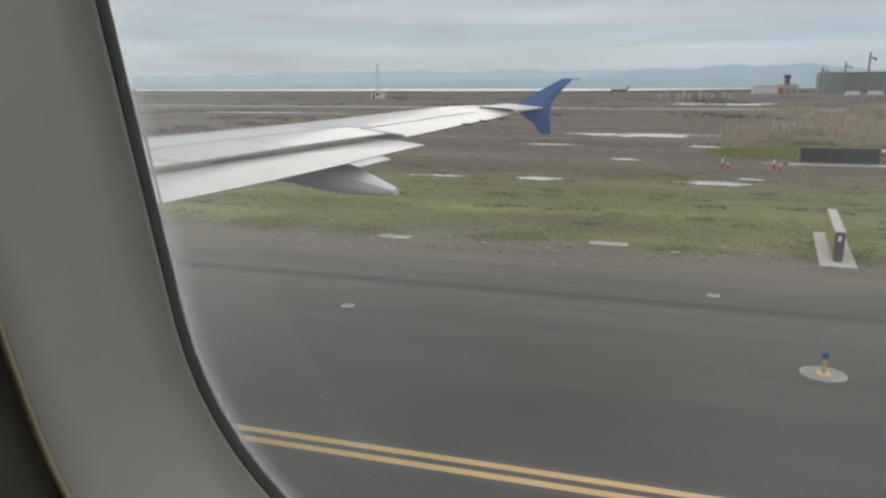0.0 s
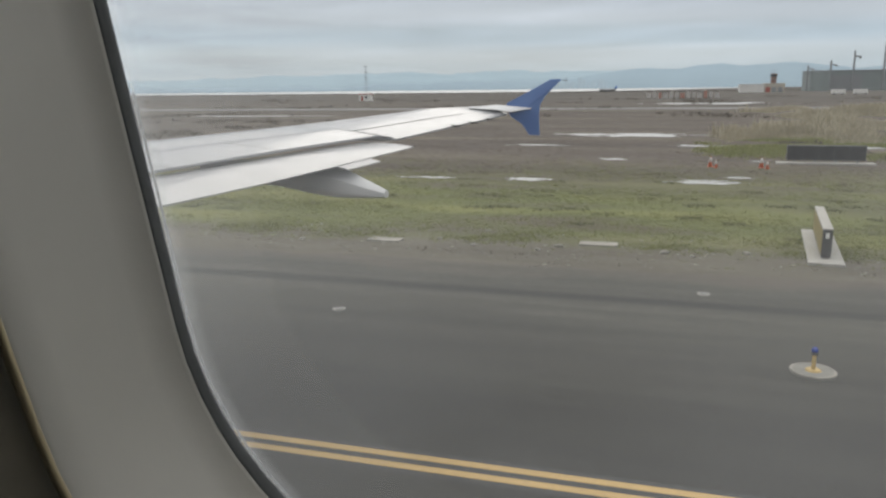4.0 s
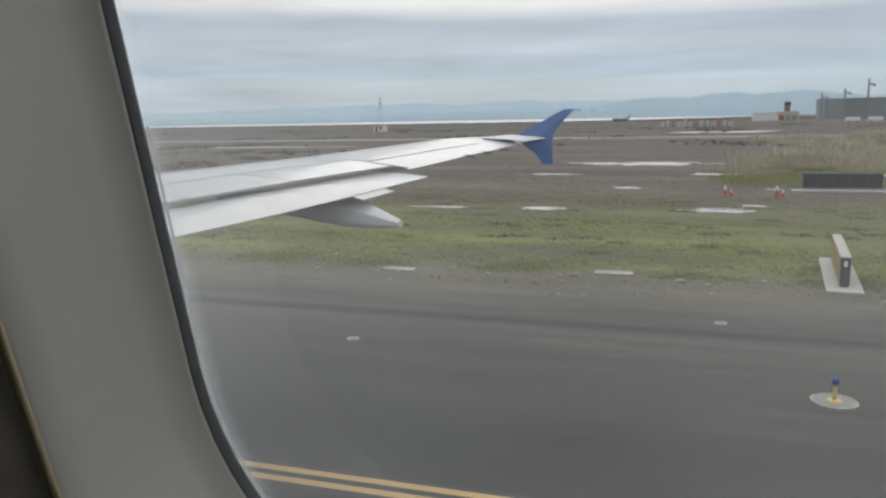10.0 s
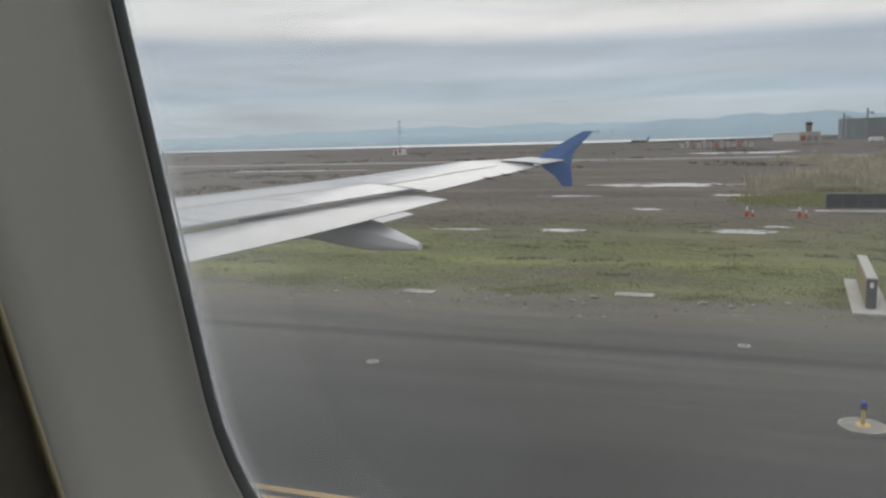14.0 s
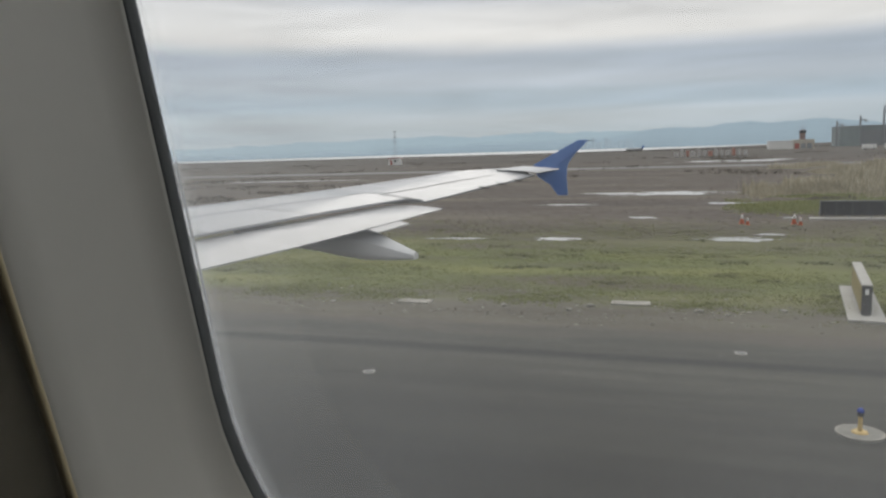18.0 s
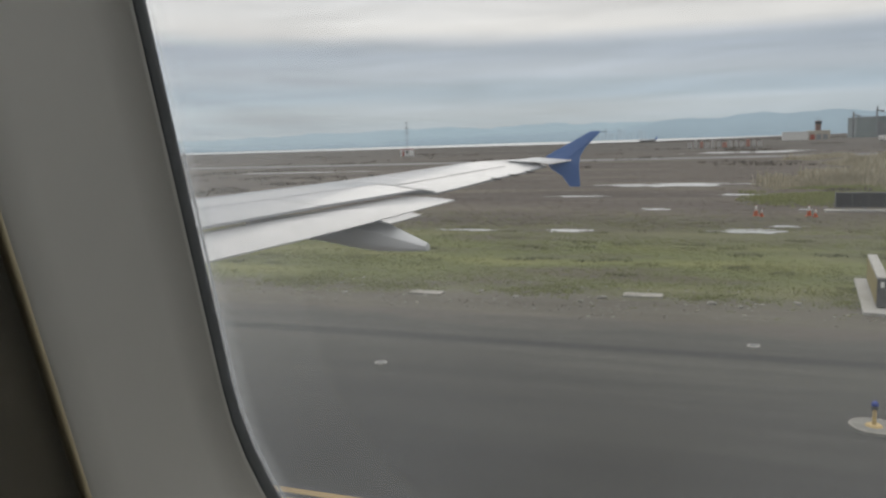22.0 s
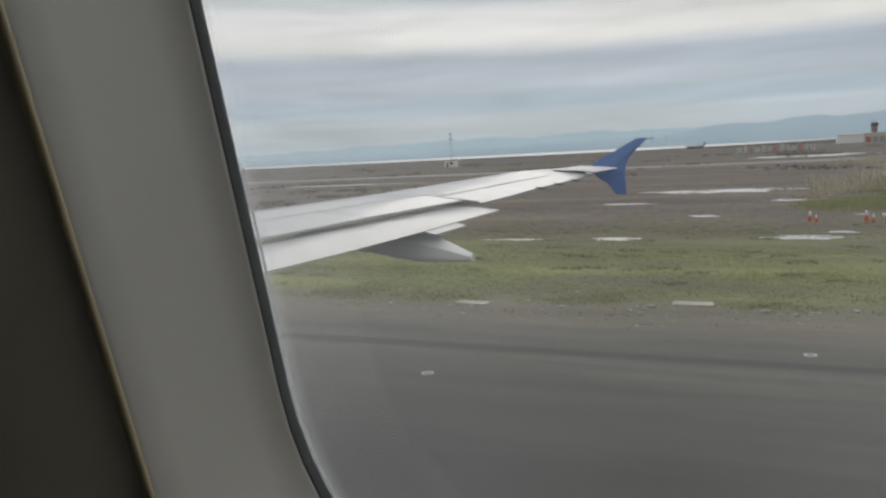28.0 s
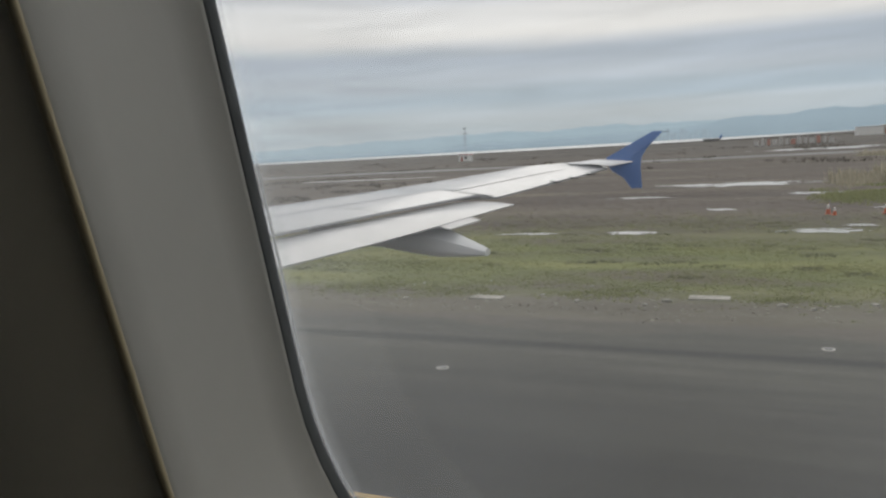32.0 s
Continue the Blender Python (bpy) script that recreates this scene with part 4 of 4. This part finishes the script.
blades("verge_grass", 40000, verge, lambda r, x, y: r.uniform(0.02, 0.065) * (1.3 if noise.noise((x * 0.2, y * 0.3, 7)) > 0.25 else 1), 2.0, 3.6, GRASS, "low uneven green and yellowing verge grass", "grass", 3)
blades("marsh_growth", 22000, marsh, lambda r, x, y: r.uniform(0.04, 0.11), 2.2, 3.8, DRY, "low brown dry marsh growth", "marsh plants", 5)
def shrubs(r):
    while True:
        y = 48 + 320 * r.random() ** 1.5
        x = r.uniform(-1.2, 0.7) * y
        if noise.noise((x * 0.05, y * 0.035, 12.0)) + 0.5 * noise.noise((x * 0.25, y * 0.2, 15.0)) > 0.42:
            return x, y


def weeds(r):
    y = r.triangular(17.6, 24, 18.8)
    return r.uniform(-1.25, 0.75) * 24, y


blades("marsh_shrubs", 3200, shrubs, lambda r, x, y: r.uniform(0.12, 0.36) * (1 + y / 300), 1.8, 2.2, SHRUB, "dark low shrubs scattered over the marsh", "shrubs", 14, 4, 0.3)
blades("verge_weeds", 45, weeds, lambda r, x, y: r.uniform(0.03, 0.09), 2.2, 2.6, DRY, "small brown weeds along the gravel verge", "weeds", 15, 7, 0.22)
# pale pebbles on the gravel
rp = random.Random(16)
pv, pf = [], []
for _ in range(900):
    x, y, q = rp.uniform(-28, 16), rp.triangular(17.8, 23.5, 19.2), rp.uniform(0.012, 0.05)
    k = len(pv)
    for a in range(5):
        w = q * rp.uniform(0.7, 1.3)
        pv.append((x + 1.5 * w * math.cos(a * 1.257), y + w * math.sin(a * 1.257), 0.0))
    pv.append((x, y, q * 0.7))
    pf += [(k + a, k + (a + 1) % 5, k + 5) for a in range(5)]
me = bpy.data.meshes.new("verge_pebbles")
me.from_pydata(pv, [], pf)
me.materials.append(leaf_material("pale_pebbles", [(0.0, (0.20, 0.18, 0.15)), (0.6, (0.34, 0.31, 0.27)), (1.0, (0.55, 0.52, 0.47))]))
tagged(new("verge_pebbles", me), "scattered pale pebbles on the gravel verge", "gravel", kind="stuff")
blades("grass_hummocks", 5200, hummocks, lambda r, x, y: r.uniform(0.10, 0.30), 2.0, 1.4, GRASS, "taller yellow-green grass in hummocks before the reeds", "grass", 21, 4, 0.16)
blades("dark_weed_clumps", 60, weed_clumps, lambda r, x, y: r.uniform(0.045, 0.075), 8.0, 4.0, WEED, "low dark green weed clumps in the verge grass", "weeds", 22, 60, 0.6)
blades("edge_tufts", 1300, edge_tufts, lambda r, x, y: r.uniform(0.04, 0.11), 2.2, 2.4, GRASS, "ragged grass tufts along the edge of the gravel", "grass", 23, 6, 0.16)
blades("reeds", 8200, reedbed, lambda r, x, y: r.uniform(0.45, 1.2) * (0.35 + 2.0 * max(0.1, noise.noise((x * 0.13, y * 0.06, 9.0)))) * min(1.1, 0.5 + 2.6 * x / y) * (0.75 + 0.9 * noise.noise((x * 0.45, y * 0.2, 33.0))), 1.1, 0.55, REED, "tall tan reeds in uneven clumps", "reeds", 6, 9, 0.055)
blades("shore_scrub", 6000, shore, lambda r, x, y: r.uniform(0.3, 1.1), 2.2, 1.2, SCRUB, "dark low scrub along the shore", "scrub", 8, 3, 0.7)


# ---- airfield things ----
def guidance_sign(x, y, w=4.1, h=0.85):
    root = tagged(empty("taxiway_sign", (x, y, 0)), "long black taxiway sign on a concrete slab", "sign")
    part("slab", boxed(-w / 2 - 0.5, w / 2 + 0.5, -0.45, 0.45, -0.05, 0.09, bevel=0.02), CONCRETE, root, "pale concrete slab")
    body = part("body", boxed(-w / 2, w / 2, -0.12, 0.12, 0.22, 0.22 + h, bevel=0.02), SIGN_FRAME, root)
    k = 5
    for i in range(k):
        a = -w / 2 + 0.04 + i * (w - 0.08) / k
        part("panel", boxed(a + 0.01, a + (w - 0.08) / k - 0.01, -0.135, -0.118, 0.26, 0.18 + h, bevel=0.004), SIGN_BLACK, body, "black sign panel")
    for i in range(4):
        a = -w / 2 + 0.4 + i * (w - 0.8) / 3
        part("leg", boxed(a - 0.04, a + 0.04, -0.04, 0.04, 0.085, 0.23), STEEL, root)
    return root


guidance_sign(8.9, 46.6)


def cross_sign(x, y, turn, length=3.9, h=0.72):
    """A sign that stands across the taxiway's direction: it is mostly seen from its narrow end."""
    root = tagged(empty("taxiway_sign", (x, y, 0)), "dark boxy taxiway sign seen end-on on a pale concrete slab", "sign")
    root.rotation_euler[2] = radians(turn)
    part("slab", boxed(-0.42, 0.42, -0.55, length + 0.35, -0.05, 0.07, bevel=0.015), CONCRETE, root, "pale concrete slab")
    body = part("body", boxed(-0.11, 0.11, 0, length, 0.10, 0.10 + h, bevel=0.012), SIGN_FRAME, root, "dark grey sheet-metal case")
    part("cap", boxed(-0.125, 0.125, -0.01, length + 0.01, 0.095 + h, 0.135 + h, bevel=0.012), CONCRETE, body, "pale grey top strip")
    for i in range(3):
        a = 0.05 + i * (length - 0.1) / 3
        part("panel", boxed(0.108, 0.122, a + 0.015, a + (length - 0.1) / 3 - 0.015, 0.16, 0.05 + h, bevel=0.004), SIGN_GREEN, body, "dark green-grey sign panel")
        part("panel", boxed(-0.122, -0.108, a + 0.015, a + (length - 0.1) / 3 - 0.015, 0.16, 0.05 + h, bevel=0.004), SIGN_OCHRE, body, "dull ochre sign panel")
    part("end_plate", boxed(-0.04, 0.04, -0.012, 0.004, 0.60, 0.74, bevel=0.003), WHITE_PAINT, body, "small white end plate")
    for i in range(3):
        a = 0.4 + i * (length - 0.8) / 2
        part("leg", boxed(-0.04, 0.04, a - 0.04, a + 0.04, 0.06, 0.12), STEEL, root)
    return root


cross_sign(4.12, 20.35, -7.0)


def edge_light(x, y, z=0.03):
    root = tagged(empty("taxiway_edge_light", (x, y, z)), "blue edge light on a yellow post and concrete disc", "airfield light")
    bm = bmesh.new()
    bmesh.ops.create_cone(bm, cap_ends=True, segments=28, radius1=0.34, radius2=0.31, depth=0.04, matrix=Matrix.Translation((0, 0, 0.018)))
    part("base_disc", bm, DULL_CONCRETE, root, "dull concrete disc")
    bm = bmesh.new()
    ring = [bm.verts.new((r * math.cos(a), r * math.sin(a), z)) for r, z in ((0.305, 0.037), (0.305, 0.042), (0.335, 0.040), (0.335, 0.03)) for a in [2 * math.pi * k / 28 for k in range(28)]]
    for i in range(3):
        for k in range(28):
            j = (k + 1) % 28
            bm.faces.new((ring[i * 28 + k], ring[i * 28 + j], ring[i * 28 + 28 + j], ring[i * 28 + 28 + k]))
    part("base_rim", bm, STAINED_CONCRETE, root, "pale worn ring round the disc")
    part("base_plate", rod(bmesh.new(), (0, 0, 0.036), (0, 0, 0.06), 0.12, 0.10, 20), YELLOW_POST, root)
    part("post", rod(bmesh.new(), (0, 0, 0.055), (0, 0, 0.30), 0.032, 0.028, 12), YELLOW_POST, root, "yellow post")
    fixture = part("fixture", rod(bmesh.new(), (0, 0, 0.295), (0, 0, 0.345), 0.05, 0.055, 14), SIGN_FRAME, root)
    bm = bmesh.new()
    bmesh.ops.create_uvsphere(bm, u_segments=14, v_segments=8, radius=0.05, matrix=Matrix.Translation((0, 0, 0.36)) @ Matrix.Diagonal((1, 1, 1.3, 1)))
    part("lens", bm, BLUE_LENS, fixture, "blue glass lens", True)
    return root


light = edge_light(2.42, 12.0)


def cover_slab(x, y, w, d, turn):
    ob = part("concrete_cover", boxed(-w / 2, w / 2, -d / 2, d / 2, -0.03, 0.05, bevel=0.015), STAINED_CONCRETE)
    ob.matrix_basis = pose(x, y, 0, 0, 0, turn)
    return tagged(ob, "stained concrete cover slab in the gravel verge", "slab", "cover slabs along the verge")


cover_slab(-1.63, 21.1, 1.08, 0.50, 2)
cover_slab(-7.85, 20.3, 1.02, 0.46, -3)


def stone(seed):
    r = random.Random(seed)
    bm = bmesh.new()
    bmesh.ops.create_icosphere(bm, subdivisions=2, radius=0.1)
    for v in bm.verts:
        v.co *= 1 + 0.5 * noise.noise(v.co * 9 + Vector((seed, 0, 0)))
        v.co.x *= r.uniform(1.15, 1.25)
        v.co.z *= 0.6
    return bm


for k, (x, y, q) in enumerate(((-10.4, 19.9, 0.8), (-6.3, 20.9, 0.7), (-5.1, 20.2, 0.9), (-3.2, 20.0, 0.7), (-2.7, 20.6, 1.1), (0.2, 20.4, 1.2), (0.9, 20.1, 0.7), (2.3, 20.8, 0.9))):
    rock = part("stone", stone(60 + k), STAINED_CONCRETE)
    rock.matrix_basis = pose(x, y, 0.02, 0, 0, 47 * k) @ Matrix.Scale(q, 4)
    tagged(rock, "small pale broken stone lying on the gravel verge", "stone", "stones along the verge")


def inset_light(x, y):
    root = tagged(empty("inset_light", (x, y, 0.03)), "flush white-rimmed light set in the asphalt", "airfield light", "inset lights in the taxiway")
    part("rim", rod(bmesh.new(), (0, 0, -0.02), (0, 0, 0.012), 0.14, 0.125, 20), CONCRETE, root, "pale worn rim")
    part("housing", rod(bmesh.new(), (0, 0, 0.0), (0, 0, 0.022), 0.10, 0.08, 16), SIGN_FRAME, root)
    return root


first_inset = inset_light(1.0, 16.3)
for x, y in ((-6.2, 13.3),):
    copy_thing(first_inset, Matrix.Translation((x, y, 0.03)))


def cone(x, y):
    root = tagged(empty("traffic_cone", (x, y, 0)), "orange traffic cone with a white band on the marsh", "cone", "cones on the marsh")
    part("base", boxed(-0.22, 0.22, -0.22, 0.22, 0.0, 0.05, bevel=0.012), ORANGE_PAINT, root)
    part("cone", rod(bmesh.new(), (0, 0, 0.045), (0, 0, 0.78), 0.17, 0.035, 18), ORANGE_PAINT, root, smooth=True)
    part("band", rod(bmesh.new(), (0, 0, 0.40), (0, 0, 0.74), 0.113, 0.046, 18), WHITE_PAINT, root, "broad white band", True)
    return root


first = cone(2.59, 44.0)
first.scale = (0.72, 0.72, 0.72)
for x, y, k in ((2.86, 43.5, 0.54), (5.23, 43.9, 0.72), (5.48, 43.4, 0.54)):
    copy_thing(first, Matrix.Translation((x, y, 0))).scale = (k, k, k)


def lattice_mast(x, y, h):
    root = tagged(empty("lattice_mast", (x, y, 0)), "thin steel lattice mast with small antennas by the shore", "mast")
    for sx, sy in ((-0.6, -0.35), (0.6, -0.35), (0, 0.7)):
        part("leg", rod(bmesh.new(), (sx, sy, -0.1), (sx * 0.7, sy * 0.7, h), 0.09, 0.07, 6), STEEL, root)
    for k in range(10):
        z0, z1 = h * k / 10, h * (k + 1) / 10
        a, b = (-0.6, -0.35), (0.6, -0.35)
        if k % 2:
            a, b = b, a
        part("brace", rod(bmesh.new(), (a[0] * 0.9, a[1], z0), (b[0] * 0.9, b[1], z1), 0.05, 0.05, 5), STEEL, root)
    for z in (h, h - 4.5, h - 8.5):
        part("antenna", boxed(-1.6, 1.6, -0.3, 0.3, z - 0.35, z + 0.35, bevel=0.1), STEEL, root)
    return root


lattice_mast(-246, 600, 24)


def hut(x, y, w, d, h, label, turn=0):
    root = tagged(empty("equipment_hut", (x, y, 0)), label, "hut")
    root.rotation_euler[2] = radians(turn)
    wall = part("wall", boxed(-w / 2, w / 2, -d / 2, d / 2, -0.05, h), WHITE_PAINT, root)
    part("roof", boxed(-w / 2 - 0.25, w / 2 + 0.25, -d / 2 - 0.25, d / 2 + 0.25, h, h + 0.25, bevel=0.05), RED_PAINT, root, "red roof slab")
    part("door", boxed(-w * 0.32, -w * 0.12, -d / 2 - 0.06, -d / 2, 0, h * 0.75), RED_PAINT, wall, "red door")
    part("window", boxed(w * 0.05, w * 0.3, -d / 2 - 0.05, -d / 2, h * 0.4, h * 0.75), DARK_GLASS, wall)
    return root


hut(-124, 302, 4.6, 4, 2.7, "small white hut with a red roof near the shore")


def marker_board(x, y, w, h, paint, label):
    root = tagged(empty("marker_board", (x, y, 0)), label, "marker", "row of marker boards on the marsh")
    part("board", boxed(-w / 2, w / 2, -0.15, 0.15, 0.5, h, bevel=0.03), paint, root)
    for sx in (-0.35, 0.35):
        part("leg", boxed(sx * w - 0.06, sx * w + 0.06, -0.06, 0.06, -0.05, 0.52), STEEL, root)
    return root


for k in range(13):
    pick = ((MARK_WHITE, "white marker board on two steel legs"), (MARK_RED, "red marker board in haze-dulled paint on two steel legs"), (MARK_WHITE, "white marker board on two steel legs"))[(k * 2 + k // 4) % 3]
    marker_board(-6.0 + 1.95 * k, 285 + 0.3 * (k % 2), (1.5, 1.1, 0.9)[k % 3], (2.2, 3.0, 2.6)[k % 3], *pick)


def fire_station(x, y):
    """A low white building with a dark brown watch tower on its roof."""
    root = tagged(empty("low_building", (x, y, 0)), "low white building with a small brown roof tower", "building")
    hall = part("hall", boxed(-15, 1, -6, 6, -0.1, 5.4), WHITE_PAINT, root, "plain white hall")
    part("hall_roof", boxed(-15.3, 1.2, -6.3, 6.3, 5.4, 5.9, bevel=0.1), WHITE_PAINT, hall)
    wing = part("wing_block", boxed(1.02, 15, -5, 6, -0.1, 6.4), PALE_TAN, root, "pale tan block")
    for k in range(3):
        part("bay_door", boxed(2.2 + 4.1 * k, 5.3 + 4.1 * k, -5.12, -4.98, 0, 3.6), RED_PAINT if k == 0 else STEEL, wing)
    tower = part("tower", boxed(6.0, 9.4, -2.4, 2.4, 6.4, 13.2, bevel=0.1), TOWER_BROWN, root, "brown watch tower")
    part("tower_cab", boxed(5.6, 9.8, -2.8, 2.8, 11.0, 12.6, bevel=0.1), DARK_GLASS, tower)
    part("mast", rod(bmesh.new(), (7.7, 0, 13.1), (7.7, 0, 16.4), 0.25, 0.15, 6), STEEL, tower)
    return root


fire_station(66, 590)


def hangar(x, y, w, d, h):
    root = tagged(empty("hangar", (x, y, 0)), "long grey-green clad hangar at the field's edge", "building")
    wall = part("wall", boxed(-w / 2, w / 2, -d / 2, d / 2, -0.1, h), HANGAR, root)
    part("roof", boxed(-w / 2 - 0.6, w / 2 + 0.6, -d / 2 - 0.6, d / 2 + 0.6, h, h + 0.8, bevel=0.15), STEEL, root)
    for k in range(9):
        a = -w / 2 + w * (k + 0.5) / 9
        part("wall_rib", boxed(a - 0.4, a + 0.4, -d / 2 - 0.35, -d / 2, 0, h), HANGAR, wall)
    part("hangar_door", boxed(-w * 0.42, -w * 0.20, -d / 2 - 0.5, -d / 2 - 0.05, 0, h * 0.8), STEEL, wall)
    bm = bmesh.new()
    rod(bm, (-w / 2 + 6, -d / 2 - 8, 0), (-w / 2 + 6, -d / 2 - 8, h * 0.98), 7.5, 7.5, 32)
    part("tank", bm, HANGAR, root, "round grey storage tank")
    return root


hangar(181, 720, 130, 40, 16)


def flood_pole(x, y, h):
    root = tagged(empty("floodlight_pole", (x, y, 0)), "tall steel floodlight pole near the hangar", "pole", "poles near the hangar")
    pole = part("pole", rod(bmesh.new(), (0, 0, -0.2), (0, 0, h), 1.0, 0.7, 8), STEEL, root)
    arm = part("crossarm", boxed(-0.4, 4.4, -0.4, 0.4, h - 3.9, h - 3.0, bevel=0.1), STEEL, root)
    part("lamp_head", boxed(3.0, 5.0, -0.6, 0.6, h - 4.9, h - 3.6, bevel=0.1), STEEL, arm)
    return root


p0 = flood_pole(129, 690, 24.5)
for x, y, k in ((112, 690, 0.86), (146, 690, 1.30), (168, 690, 1.55)):
    q = copy_thing(p0, Matrix.Translation((x, y, 0)))
    q.scale = (1, 1, k)


def van(x, y, turn, label):
    root = tagged(empty("service_van", (x, y, 0)), label, "vehicle", "service vehicles by the hangar")
    root.rotation_euler[2] = radians(turn)
    part("body", boxed(-3.0, 3.0, -1.0, 1.0, 0.45, 2.5, bevel=0.2), WHITE_PAINT, root)
    part("windscreen", boxed(2.55, 3.03, -0.85, 0.85, 1.5, 2.2, bevel=0.05), DARK_GLASS, root)
    for sx in (-1.9, 1.9):
        for sy in (-1.0, 1.0):
            wheel = part("wheel", rod(bmesh.new(), (sx, sy - 0.12, 0.38), (sx, sy + 0.12, 0.38), 0.38, 0.38, 14), TYRE, root)
            part("rim", rod(bmesh.new(), (sx, sy - 0.13, 0.38), (sx, sy + 0.13, 0.38), 0.2, 0.2, 12), STEEL, wheel)
    return root


van(79, 400, 8, "white service van parked by the hangar")
van(89, 402, -4, "white service van parked by the hangar")
van(101, 396, 80, "white service van parked by the hangar")


def far_airliner(x, y, turn):
    root = tagged(empty("parked_airliner", (x, y, 0)), "small dark airliner waiting far across the field", "aeroplane")
    root.rotation_euler[2] = radians(turn)
    bm = bmesh.new()
    rod(bm, (-14, 0, 3.6), (10, 0, 3.6), 1.9, 1.9, 18)
    rod(bm, (10, 0, 3.6), (15, 0, 4.2), 1.9, 0.4, 18)
    rod(bm, (-17, 0, 3.4), (-14, 0, 3.6), 0.6, 1.9, 18)
    part("fuselage", bm, STEEL, root, smooth=True)
    v, f = loft([[(11, 0, 5), (15.5, 0, 5), (15.5, 0.3, 5), (11, 0.3, 5)], [(14.5, 0, 11), (16.5, 0, 11), (16.5, 0.2, 11), (14.5, 0.2, 11)]])
    raw_part("tail_fin", v, f, BLUE_PAINT, root, "blue tail fin")
    for s in (-1, 1):
        v, f = loft([[(-4, s * 1.5, 2.9), (3, s * 1.5, 2.9), (3, s * 1.5, 3.3), (-4, s * 1.5, 3.3)], [(4, s * 16, 4.1), (5.5, s * 16, 4.1), (5.5, s * 16, 4.25), (4, s * 16, 4.25)]])
        raw_part("wing", v, f, STEEL, root)
        part("engine", rod(bmesh.new(), (-4.5, s * 5.5, 2.1), (-0.5, s * 5.5, 2.1), 1.0, 0.8, 14), STEEL, root)
        part("main_gear", rod(bmesh.new(), (1.5, s * 3.4, 0), (1.5, s * 3.2, 3), 0.45, 0.2, 8), TYRE, root)
    part("nose_gear", rod(bmesh.new(), (-12, 0, 0), (-12, 0, 2.6), 0.35, 0.18, 8), TYRE, root)
    return root


far_airliner(-58, 800, 24).scale = (0.6, 0.6, 0.6)
